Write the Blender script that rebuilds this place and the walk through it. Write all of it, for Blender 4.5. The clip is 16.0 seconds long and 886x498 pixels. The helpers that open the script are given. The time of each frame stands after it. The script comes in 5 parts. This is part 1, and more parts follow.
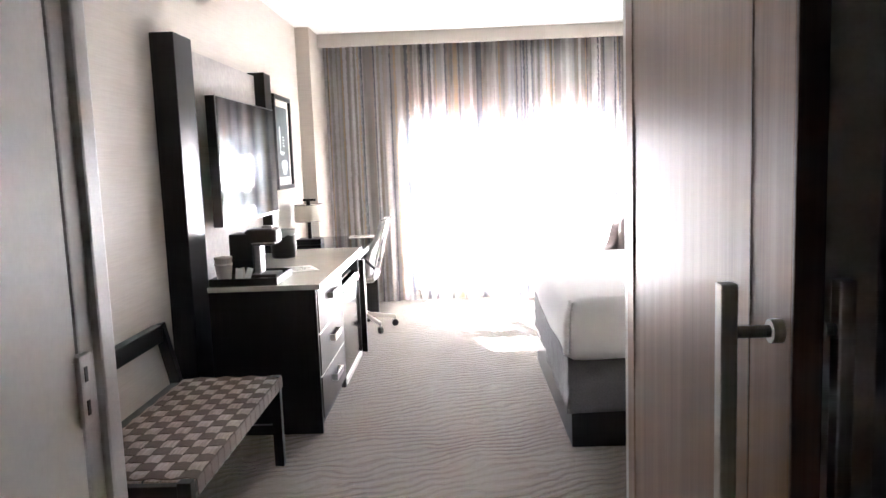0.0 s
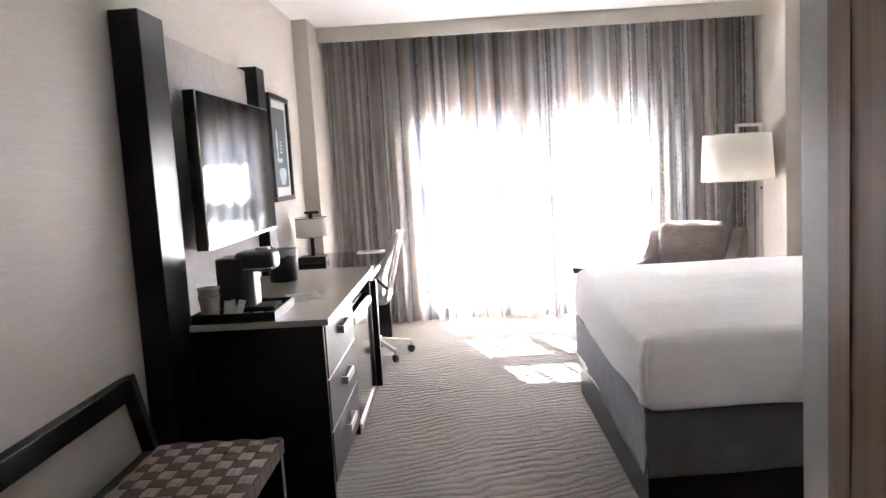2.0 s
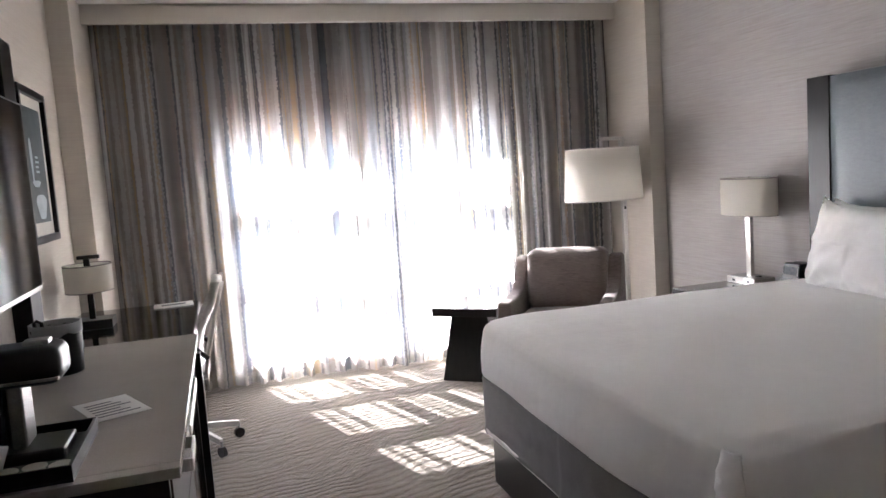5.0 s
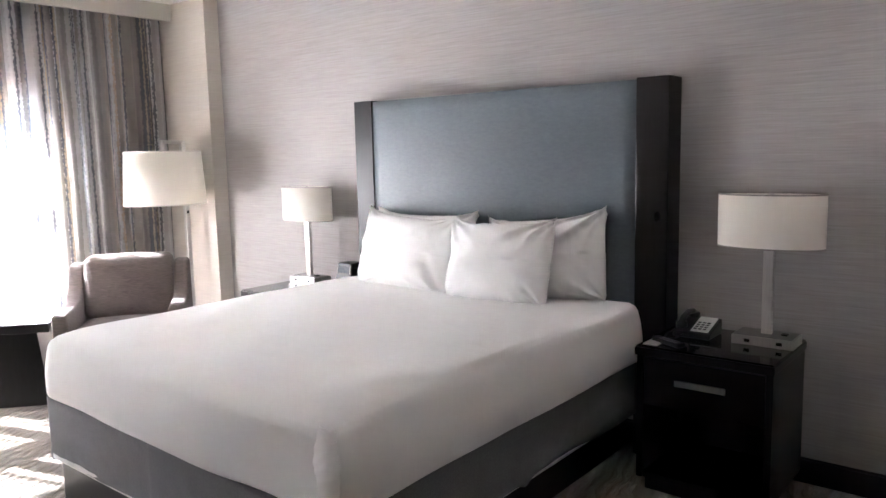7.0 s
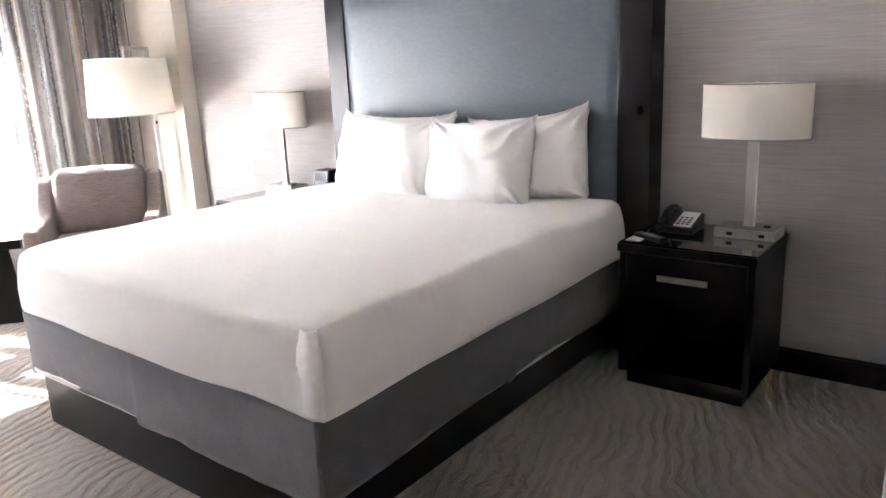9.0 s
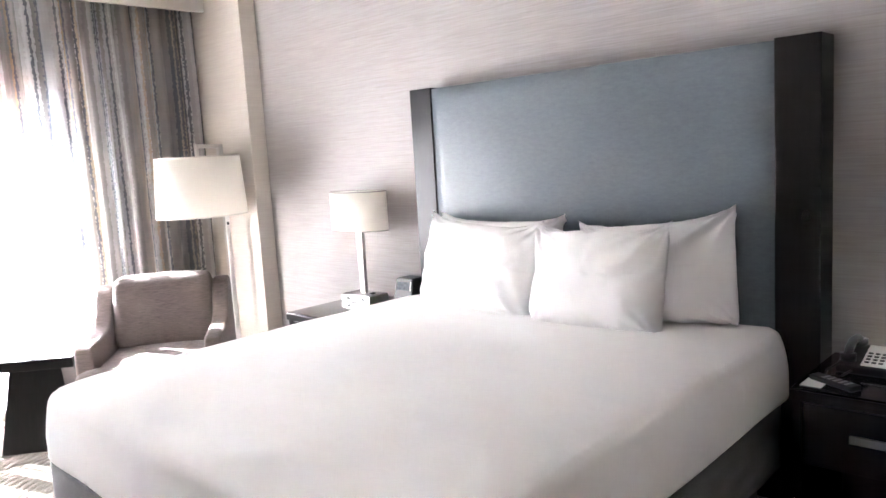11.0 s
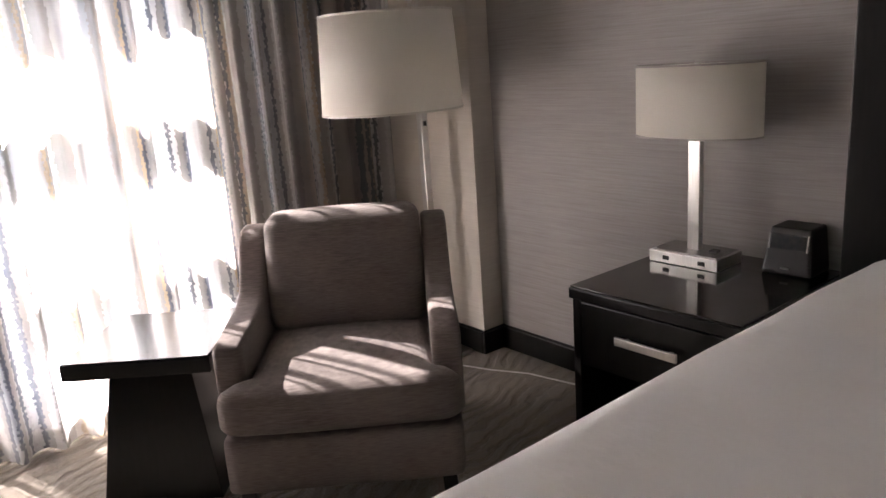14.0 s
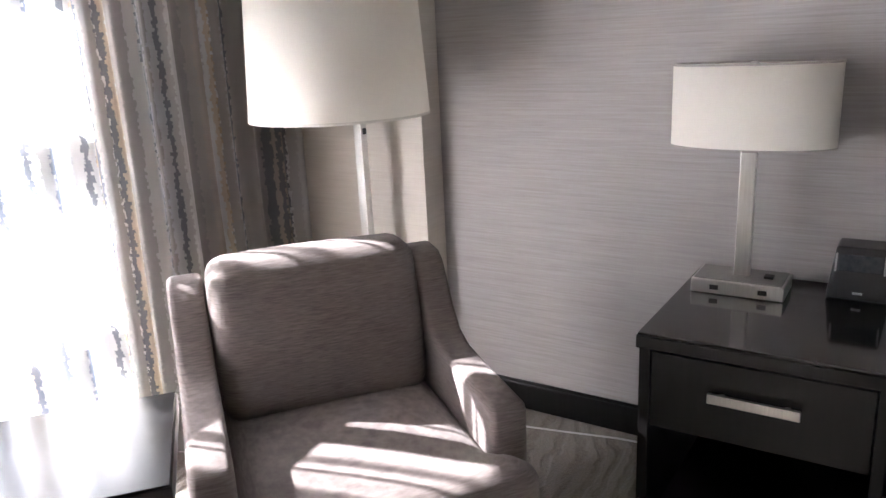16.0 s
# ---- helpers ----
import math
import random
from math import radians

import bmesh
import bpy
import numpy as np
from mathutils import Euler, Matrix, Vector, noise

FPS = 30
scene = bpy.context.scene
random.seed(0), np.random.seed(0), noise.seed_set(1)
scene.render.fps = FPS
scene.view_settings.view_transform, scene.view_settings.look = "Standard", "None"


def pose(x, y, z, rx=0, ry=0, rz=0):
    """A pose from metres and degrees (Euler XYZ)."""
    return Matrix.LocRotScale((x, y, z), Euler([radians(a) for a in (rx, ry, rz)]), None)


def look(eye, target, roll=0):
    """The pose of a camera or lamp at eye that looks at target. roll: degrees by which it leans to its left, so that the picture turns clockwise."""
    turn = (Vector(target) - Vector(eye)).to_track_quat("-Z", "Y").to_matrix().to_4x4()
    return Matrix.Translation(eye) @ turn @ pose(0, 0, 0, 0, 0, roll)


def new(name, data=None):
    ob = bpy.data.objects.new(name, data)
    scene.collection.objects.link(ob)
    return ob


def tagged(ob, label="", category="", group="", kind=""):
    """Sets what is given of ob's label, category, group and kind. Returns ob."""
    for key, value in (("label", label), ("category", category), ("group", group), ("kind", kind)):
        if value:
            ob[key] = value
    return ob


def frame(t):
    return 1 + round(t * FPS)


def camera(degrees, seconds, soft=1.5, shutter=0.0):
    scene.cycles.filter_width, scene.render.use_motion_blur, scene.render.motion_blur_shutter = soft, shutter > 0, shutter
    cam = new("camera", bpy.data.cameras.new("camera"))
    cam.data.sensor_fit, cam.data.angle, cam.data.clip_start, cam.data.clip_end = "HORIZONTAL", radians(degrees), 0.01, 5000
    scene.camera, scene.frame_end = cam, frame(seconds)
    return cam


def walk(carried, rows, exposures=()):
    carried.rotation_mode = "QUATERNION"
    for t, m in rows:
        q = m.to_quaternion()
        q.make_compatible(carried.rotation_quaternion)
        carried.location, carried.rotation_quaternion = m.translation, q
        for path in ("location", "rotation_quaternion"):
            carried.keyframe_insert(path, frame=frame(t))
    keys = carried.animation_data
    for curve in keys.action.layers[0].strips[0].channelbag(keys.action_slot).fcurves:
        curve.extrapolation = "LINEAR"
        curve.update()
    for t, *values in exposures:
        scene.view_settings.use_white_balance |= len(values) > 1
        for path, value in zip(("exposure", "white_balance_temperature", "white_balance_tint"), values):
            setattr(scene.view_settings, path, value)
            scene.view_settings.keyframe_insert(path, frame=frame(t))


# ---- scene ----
cam = camera(61.6, 16.0)
PATH = [
    (0, (-0.157, 0.416, 1.438), (-0.207, 2.401, 1.202), -2.1),
    (0.5, (-0.141, 0.473, 1.432), (-0.167, 2.458, 1.19), -2.5),
    (1, (-0.232, 0.629, 1.434), (-0.249, 2.614, 1.191), -3.1),
    (1.5, (-0.328, 0.847, 1.432), (-0.351, 2.833, 1.201), -3.3),
    (2, (-0.317, 1.156, 1.429), (-0.371, 3.144, 1.21), -3.4),
    (2.5, (-0.298, 1.427, 1.434), (-0.378, 3.415, 1.229), -3.2),
    (3, (-0.312, 1.757, 1.443), (-0.399, 3.747, 1.259), -2.9),
    (3.2, (-0.326, 1.879, 1.436), (-0.414, 3.869, 1.262), -2.7),
    (5.3, (-0.804, 2.456, 1.47), (-0.047, 4.295, 1.256), -3.9),
    (5.5, (-0.821, 2.45, 1.482), (0.074, 4.224, 1.259), -3.6),
    (6, (-0.912, 2.402, 1.514), (0.375, 3.916, 1.284), -2.5),
    (6.5, (-0.945, 2.382, 1.528), (0.536, 3.706, 1.293), -1.9),
    (7, (-0.97, 2.397, 1.496), (0.569, 3.648, 1.242), -1.3),
    (7.5, (-0.982, 2.398, 1.48), (0.55, 3.638, 1.138), -1.6),
    (8, (-0.997, 2.387, 1.413), (0.501, 3.624, 0.939), -2.3),
    (8.2, (-1.004, 2.399, 1.409), (0.489, 3.62, 0.88), -2.6),
    (10.3, (-0.638, 2.568, 1.498), (0.954, 3.735, 1.175), -3.2),
    (10.5, (-0.597, 2.634, 1.48), (0.966, 3.846, 1.186), -3.2),
    (11, (-0.499, 2.933, 1.491), (0.946, 4.291, 1.234), -3.5),
    (11.5, (-0.323, 3.255, 1.447), (0.938, 4.792, 1.227), -3.5),
    (12, (-0.194, 3.6, 1.461), (0.92, 5.247, 1.241), -4.0),
    (12.5, (-0.067, 3.993, 1.462), (0.924, 5.711, 1.203), -4.3),
    (13, (0.06, 4.361, 1.391), (1.01, 6.087, 1.045), -4.8),
    (13.5, (0.179, 4.663, 1.377), (1.218, 6.314, 0.935), -4.4),
    (14, (0.179, 4.908, 1.376), (1.393, 6.416, 0.876), -4.2),
    (14.5, (0.102, 5.18, 1.345), (1.501, 6.512, 0.828), -3.8),
    (15, (0.115, 5.438, 1.359), (1.627, 6.628, 0.812), -3.7),
    (15.5, (0.114, 5.667, 1.377), (1.703, 6.748, 0.825), -3.3),
    (16, (0.134, 5.832, 1.392), (1.744, 6.89, 0.855), -2.8),
]
EXPOSURES = [(0, 8.05, 5950, 14), (1.5, 7.6, 5950, 14), (3, 6.91, 5950, 14), (5.5, 6.24, 6100, 14), (6, 6.57, 6150, 14), (6.5, 6.95, 5900, 14), (7, 7.32, 5950, 14), (8, 7.65, 5950, 14), (10.5, 8.0, 6030, 14), (11, 7.7, 5950, 14), (11.5, 7.25, 5950, 14), (12.5, 5.94, 6050, 14), (13, 5.43, 6400, 18), (13.5, 5.02, 6850, 18), (14, 5.27, 6650, 18), (14.5, 5.6, 6350, 14), (15.5, 6.18, 5950, 14), (16, 6.33, 5950, 14)]
walk(cam, [(t, look(eye, target, roll)) for t, eye, target, roll in PATH], EXPOSURES)

# ---- world and sun ----
world = bpy.data.worlds.new("daylight")
scene.world = world
world.use_nodes = True
wn = world.node_tree
sky = wn.nodes.new("ShaderNodeTexSky")
sky.sky_type, sky.sun_disc = "NISHITA", False
sky.sun_elevation, sky.sun_rotation = radians(34.7), radians(-17.3)
wn.links.new(sky.outputs[0], wn.nodes["Background"].inputs[0])
wn.nodes["Background"].inputs[1].default_value = 0.05

SUN_WAY = Vector((0.312, -1.0, -0.725)).normalized()
sun = new("sun", bpy.data.lights.new("sun", "SUN"))
sun.data.energy, sun.data.angle, sun.data.color = 5.0, radians(0.5), (1.0, 0.97, 0.93)
sun.matrix_world = look((0, 12, 8), Vector((0, 12, 8)) + SUN_WAY)

# ---- materials ----


def shader(name):
    m = bpy.data.materials.new(name)
    m.use_nodes = True
    nt = m.node_tree
    return m, nt, nt.nodes["Principled BSDF"]


def node(nt, kind, inputs=(), noise_dimensions=""):
    n = nt.nodes.new(kind)
    if noise_dimensions:
        n.noise_dimensions = noise_dimensions
    for key, value in dict(inputs).items():
        if isinstance(value, bpy.types.NodeSocket):
            nt.links.new(value, n.inputs[key])
        else:
            n.inputs[key].default_value = value
    return n


def rgb(c):
    return (c[0], c[1], c[2], 1.0)


def maths(nt, op, a, b=0.0):
    n = nt.nodes.new("ShaderNodeMath")
    n.operation = op
    for i, v in enumerate((a, b)):
        if isinstance(v, bpy.types.NodeSocket):
            nt.links.new(v, n.inputs[i])
        else:
            n.inputs[i].default_value = v
    return n.outputs[0]


def blend(nt, fac, a, b):
    n = nt.nodes.new("ShaderNodeMix")
    n.data_type = "RGBA"
    for i, v in ((0, fac), (6, a), (7, b)):
        if isinstance(v, bpy.types.NodeSocket):
            nt.links.new(v, n.inputs[i])
        else:
            n.inputs[i].default_value = v
    return n.outputs[2]


def coords(nt, stretch=(1, 1, 1), turn=(0, 0, 0), source="Object"):
    tc = nt.nodes.new("ShaderNodeTexCoord")
    mp = node(nt, "ShaderNodeMapping", {"Scale": stretch, "Rotation": turn})
    nt.links.new(tc.outputs[source], mp.inputs[0])
    return mp.outputs[0]


def noise_of(nt, vec, scale, detail=3.0, rough=0.55):
    return node(nt, "ShaderNodeTexNoise", {"Vector": vec, "Scale": scale, "Detail": detail, "Roughness": rough}).outputs[0]


def ramp(nt, fac, stops, interpolation="LINEAR"):
    r = nt.nodes.new("ShaderNodeValToRGB")
    r.color_ramp.interpolation = interpolation
    while len(r.color_ramp.elements) < len(stops):
        r.color_ramp.elements.new(0.5)
    for e, (p, c) in zip(r.color_ramp.elements, stops):
        e.position, e.color = p, rgb(c) if len(c) == 3 else c
    nt.links.new(fac, r.inputs[0])
    return r.outputs[0]


def surface(name, a, b, grain=40.0, stain=2.0, rough=0.6, spread=0.1, metal=0.0, bump=0.1, depth=0.002, stretch=(1, 1, 1), coat=0.0, sheen=0.0):
    """A surface with two colours mixed by grain and by larger stains, with uneven gloss and fine relief."""
    m, nt, bs = shader(name)
    vec = coords(nt, stretch)
    fine, large = noise_of(nt, vec, grain, 4.0), noise_of(nt, coords(nt), stain, 3.0)
    mixed = maths(nt, "ADD", maths(nt, "MULTIPLY", fine, 0.6), maths(nt, "MULTIPLY", large, 0.4))
    fac = ramp(nt, mixed, [(0.35, (0, 0, 0)), (0.65, (1, 1, 1))])
    nt.links.new(blend(nt, fac, rgb(a), rgb(b)), bs.inputs["Base Color"])
    nt.links.new(maths(nt, "ADD", maths(nt, "MULTIPLY", large, spread), rough - spread / 2), bs.inputs["Roughness"])
    bs.inputs["Metallic"].default_value = metal
    bs.inputs["Coat Weight"].default_value = coat
    bs.inputs["Coat Roughness"].default_value = 0.08
    bs.inputs["Sheen Weight"].default_value = sheen
    if bump:
        bp = node(nt, "ShaderNodeBump", {"Height": fine, "Strength": bump, "Distance": depth})
        nt.links.new(bp.outputs[0], bs.inputs["Normal"])
    return m


def wallpaper(name, a, b):
    """Grasscloth: long level fibres of two tones over a woven ground."""
    m, nt, bs = shader(name)
    fibres = noise_of(nt, coords(nt, (7, 7, 260)), 1.0, 5.0, 0.65)
    slubs = noise_of(nt, coords(nt, (3.5, 3.5, 150)), 1.0, 3.0)
    weave = noise_of(nt, coords(nt, (260, 260, 12)), 1.0, 2.0)
    cloud = noise_of(nt, coords(nt), 0.9, 2.0)
    s = maths(nt, "ADD", maths(nt, "MULTIPLY", fibres, 0.5), maths(nt, "MULTIPLY", slubs, 0.35))
    s = maths(nt, "ADD", s, maths(nt, "MULTIPLY", cloud, 0.15))
    nt.links.new(blend(nt, ramp(nt, s, [(0.36, (0, 0, 0)), (0.64, (1, 1, 1))]), rgb(a), rgb(b)), bs.inputs["Base Color"])
    bs.inputs["Roughness"].default_value = 0.62
    h = maths(nt, "ADD", fibres, maths(nt, "MULTIPLY", weave, 0.3))
    nt.links.new(node(nt, "ShaderNodeBump", {"Height": h, "Strength": 0.35, "Distance": 0.002}).outputs[0], bs.inputs["Normal"])
    return m


def carpet_material():
    """Cut pile with carved wavy ridges that run slantwise across the room."""
    m, nt, bs = shader("carpet")
    warp = noise_of(nt, coords(nt), 1.1, 2.0)
    warp2 = noise_of(nt, coords(nt, (1, 1, 1)), 5.0, 2.0)
    sep = nt.nodes.new("ShaderNodeSeparateXYZ")
    nt.links.new(coords(nt, (1, 1, 1), (0, 0, radians(-17))), sep.inputs[0])
    phase = maths(nt, "ADD", maths(nt, "MULTIPLY", sep.outputs[1], 17.0), maths(nt, "MULTIPLY", warp, 6.5))
    phase = maths(nt, "ADD", phase, maths(nt, "MULTIPLY", warp2, 1.9))
    phase = maths(nt, "ADD", phase, maths(nt, "MULTIPLY", noise_of(nt, coords(nt), 17.0, 3.0), 0.6))
    wave = maths(nt, "ADD", maths(nt, "MULTIPLY", maths(nt, "SINE", maths(nt, "MULTIPLY", phase, 6.283)), 0.5), 0.5)
    ridge = ramp(nt, wave, [(0.35, (0, 0, 0)), (0.85, (1, 1, 1))])
    pile = noise_of(nt, coords(nt), 330.0, 2.0)
    tuft = noise_of(nt, coords(nt), 85.0, 4.0, 0.75)
    big = noise_of(nt, coords(nt), 0.7, 2.0)
    patchy = noise_of(nt, coords(nt), 2.3, 2.0)
    strength = ramp(nt, patchy, [(0.35, (0.35, 0.35, 0.35)), (0.6, (1, 1, 1))])
    f = maths(nt, "MULTIPLY", ridge, strength)
    # Carved lows are coloured darker for the shade between the ridges.
    base = blend(nt, f, rgb((0.247, 0.203, 0.158)), rgb((0.095, 0.074, 0.056)))
    base = blend(nt, ramp(nt, tuft, [(0.35, (0, 0, 0)), (0.65, (0.8, 0.8, 0.8))]), base, rgb((0.324, 0.275, 0.222)))
    speck = noise_of(nt, coords(nt), 150.0, 3.0, 0.8)
    base = blend(nt, ramp(nt, speck, [(0.40, (0.6, 0.6, 0.6)), (0.56, (0, 0, 0))]), base, rgb((0.107, 0.085, 0.065)))
    base = blend(nt, ramp(nt, big, [(0.4, (0, 0, 0)), (0.7, (0.3, 0.3, 0.3))]), base, rgb((0.201, 0.164, 0.130)))
    nt.links.new(base, bs.inputs["Base Color"])
    bs.inputs["Roughness"].default_value = 0.95
    bs.inputs["Sheen Weight"].default_value = 0.25
    h = maths(nt, "ADD", maths(nt, "MULTIPLY", pile, 0.5), maths(nt, "SUBTRACT", maths(nt, "MULTIPLY", tuft, 0.9), maths(nt, "MULTIPLY", f, 1.2)))
    nt.links.new(node(nt, "ShaderNodeBump", {"Height": h, "Strength": 0.9, "Distance": 0.015}).outputs[0], bs.inputs["Normal"])
    return m


def curtain_material():
    """Sheer cloth printed with ragged upright stripes. UV: metres along the cloth and up it."""
    m, nt, bs = shader("curtain_cloth")
    out = nt.nodes["Material Output"]
    nt.nodes.remove(bs)
    uv = nt.nodes.new("ShaderNodeUVMap")
    sep = nt.nodes.new("ShaderNodeSeparateXYZ")
    nt.links.new(uv.outputs[0], sep.inputs[0])
    u, v = sep.outputs[0], sep.outputs[1]

    def stripes(width, rag, seed):
        slow = node(nt, "ShaderNodeTexNoise", {"W": maths(nt, "ADD", maths(nt, "MULTIPLY", v, 1.6), seed), "Scale": 1.0, "Detail": 1.0}, noise_dimensions="1D").outputs[0]
        edge = maths(nt, "MULTIPLY", maths(nt, "ROUND", maths(nt, "DIVIDE", u, width)), 31.7)
        row = maths(nt, "FLOOR", maths(nt, "MULTIPLY", v, 88.0))
        fine = maths(nt, "FLOOR", maths(nt, "MULTIPLY", v, 240.0))
        tooth = node(nt, "ShaderNodeTexWhiteNoise", {"W": maths(nt, "ADD", maths(nt, "ADD", row, edge), seed)}, noise_dimensions="1D").outputs[0]
        hair = node(nt, "ShaderNodeTexWhiteNoise", {"W": maths(nt, "ADD", maths(nt, "ADD", fine, edge), seed + 5.0)}, noise_dimensions="1D").outputs[0]
        shift = maths(nt, "ADD", maths(nt, "MULTIPLY", tooth, rag * 0.75), maths(nt, "MULTIPLY", hair, rag * 0.25))
        shift = maths(nt, "SUBTRACT", maths(nt, "ADD", shift, maths(nt, "MULTIPLY", slow, rag * 0.3)), rag * 0.65)
        cell = maths(nt, "FLOOR", maths(nt, "DIVIDE", maths(nt, "ADD", u, shift), width))
        return node(nt, "ShaderNodeTexWhiteNoise", {"W": maths(nt, "ADD", cell, seed)}, noise_dimensions="1D").outputs[0]

    bands = stripes(0.041, 0.016, 3.0)
    main = ramp(nt, bands, [
        (0.0, (0.36, 0.335, 0.315)), (0.22, (0.46, 0.43, 0.405)), (0.40, (0.55, 0.525, 0.495)), (0.55, (0.31, 0.290, 0.275)),
        (0.66, (0.70, 0.68, 0.65)), (0.80, (0.40, 0.37, 0.345)), (0.90, (0.49, 0.47, 0.45))], "CONSTANT")
    sheer = ramp(nt, bands, [
        (0.0, (0.36, 0.33, 0.31)), (0.22, (0.44, 0.43, 0.43)), (0.40, (0.50, 0.50, 0.50)), (0.55, (0.27, 0.26, 0.255)),
        (0.66, (0.58, 0.58, 0.59)), (0.80, (0.38, 0.32, 0.275)), (0.90, (0.38, 0.395, 0.43))], "CONSTANT")
    pick = stripes(0.021, 0.018, 11.0)
    slate = ramp(nt, pick, [(0.0, (0, 0, 0)), (0.82, (0.9, 0.9, 0.9)), (0.93, (0, 0, 0))], "CONSTANT")
    ochre = ramp(nt, pick, [(0.0, (0, 0, 0)), (0.95, (0.55, 0.55, 0.55))], "CONSTANT")
    col = blend(nt, slate, main, rgb((0.125, 0.132, 0.152)))
    col = blend(nt, ochre, col, rgb((0.50, 0.36, 0.20)))
    sheer = blend(nt, slate, sheer, rgb((0.12, 0.132, 0.165)))
    sheer = blend(nt, ochre, sheer, rgb((0.52, 0.35, 0.17)))
    thread = node(nt, "ShaderNodeTexNoise", {"Vector": node(nt, "ShaderNodeCombineXYZ", {0: maths(nt, "MULTIPLY", u, 90.0), 1: maths(nt, "MULTIPLY", v, 900.0)}).outputs[0], "Scale": 1.0, "Detail": 2.0}).outputs[0]
    col = blend(nt, ramp(nt, thread, [(0.3, (0, 0, 0)), (0.8, (0.35, 0.35, 0.35))]), col, rgb((0.62, 0.58, 0.52)))
    dif = node(nt, "ShaderNodeBsdfDiffuse", {"Color": col})
    lit = node(nt, "ShaderNodeBsdfTranslucent", {"Color": sheer})
    clear = node(nt, "ShaderNodeBsdfTransparent", {"Color": rgb((0.98, 0.97, 0.96))})
    hem = ramp(nt, v, [(0.0, (0.25, 0.25, 0.25)), (0.095, (1, 1, 1))], "CONSTANT")
    cloth = node(nt, "ShaderNodeMixShader", {0: maths(nt, "MULTIPLY", hem, 0.61), 1: dif.outputs[0], 2: lit.outputs[0]})
    tone = node(nt, "ShaderNodeRGBToBW", {0: col}).outputs[0]
    gaps = ramp(nt, tone, [(0.24, (0.05, 0.05, 0.05)), (0.33, (0.082, 0.082, 0.082)), (0.46, (0.122, 0.122, 0.122))])
    gaps = maths(nt, "MULTIPLY", gaps, ramp(nt, v, [(0.0, (0.05, 0.05, 0.05)), (0.095, (1, 1, 1))], "CONSTANT"))
    # transparency cut by surface normal, standing in for slanted sun blocked on steep folds
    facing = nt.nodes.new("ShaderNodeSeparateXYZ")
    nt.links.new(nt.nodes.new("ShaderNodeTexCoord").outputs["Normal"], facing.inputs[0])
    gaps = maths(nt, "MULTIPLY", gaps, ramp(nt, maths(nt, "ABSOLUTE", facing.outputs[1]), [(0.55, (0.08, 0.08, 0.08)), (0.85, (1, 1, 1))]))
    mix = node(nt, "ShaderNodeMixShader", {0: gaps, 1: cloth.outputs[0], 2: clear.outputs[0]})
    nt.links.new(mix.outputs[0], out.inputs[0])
    return m


def upholstery(name, a, b, streak=(28, 28, 420), sheen=0.12):
    """Slubbed woven cloth with level flecks."""
    m, nt, bs = shader(name)
    fleck = noise_of(nt, coords(nt, streak), 1.0, 4.0, 0.6)
    weave = noise_of(nt, coords(nt, (700, 700, 700)), 1.0, 2.0)
    cloud = noise_of(nt, coords(nt), 3.0, 2.0)
    s = maths(nt, "ADD", maths(nt, "MULTIPLY", fleck, 0.65), maths(nt, "MULTIPLY", cloud, 0.35))
    nt.links.new(blend(nt, ramp(nt, s, [(0.33, (0, 0, 0)), (0.62, (1, 1, 1))]), rgb(a), rgb(b)), bs.inputs["Base Color"])
    bs.inputs["Roughness"].default_value = 0.9
    bs.inputs["Sheen Weight"].default_value = sheen
    h = maths(nt, "ADD", fleck, maths(nt, "MULTIPLY", weave, 0.5))
    nt.links.new(node(nt, "ShaderNodeBump", {"Height": h, "Strength": 0.4, "Distance": 0.003}).outputs[0], bs.inputs["Normal"])
    return m


def wood_veneer(name, a, b):
    m, nt, bs = shader(name)
    grain = noise_of(nt, coords(nt, (30, 26, 0.9)), 1.0, 5.0, 0.6)
    pores = noise_of(nt, coords(nt, (220, 220, 3)), 1.0, 2.0)
    s = maths(nt, "ADD", maths(nt, "MULTIPLY", grain, 0.75), maths(nt, "MULTIPLY", pores, 0.25))
    nt.links.new(blend(nt, ramp(nt, s, [(0.35, (0, 0, 0)), (0.68, (1, 1, 1))]), rgb(a), rgb(b)), bs.inputs["Base Color"])
    bs.inputs["Roughness"].default_value = 0.36
    nt.links.new(node(nt, "ShaderNodeBump", {"Height": s, "Strength": 0.12, "Distance": 0.001}).outputs[0], bs.inputs["Normal"])
    return m


def linen_material():
    """White bed linen with soft creases."""
    m, nt, bs = shader("white_linen")
    crease = noise_of(nt, coords(nt, (2.2, 5.0, 3.0)), 1.0, 3.0, 0.5)
    small = noise_of(nt, coords(nt, (9, 6, 9)), 1.0, 4.0, 0.6)
    weave = noise_of(nt, coords(nt), 900.0, 1.0)
    nt.links.new(blend(nt, small, rgb((0.84, 0.835, 0.83)), rgb((0.89, 0.885, 0.88))), bs.inputs["Base Color"])
    bs.inputs["Roughness"].default_value = 0.85
    bs.inputs["Sheen Weight"].default_value = 0.15
    h = maths(nt, "ADD", maths(nt, "ADD", crease, maths(nt, "MULTIPLY", small, 0.35)), maths(nt, "MULTIPLY", weave, 0.01))
    nt.links.new(node(nt, "ShaderNodeBump", {"Height": h, "Strength": 0.42, "Distance": 0.03}).outputs[0], bs.inputs["Normal"])
    return m


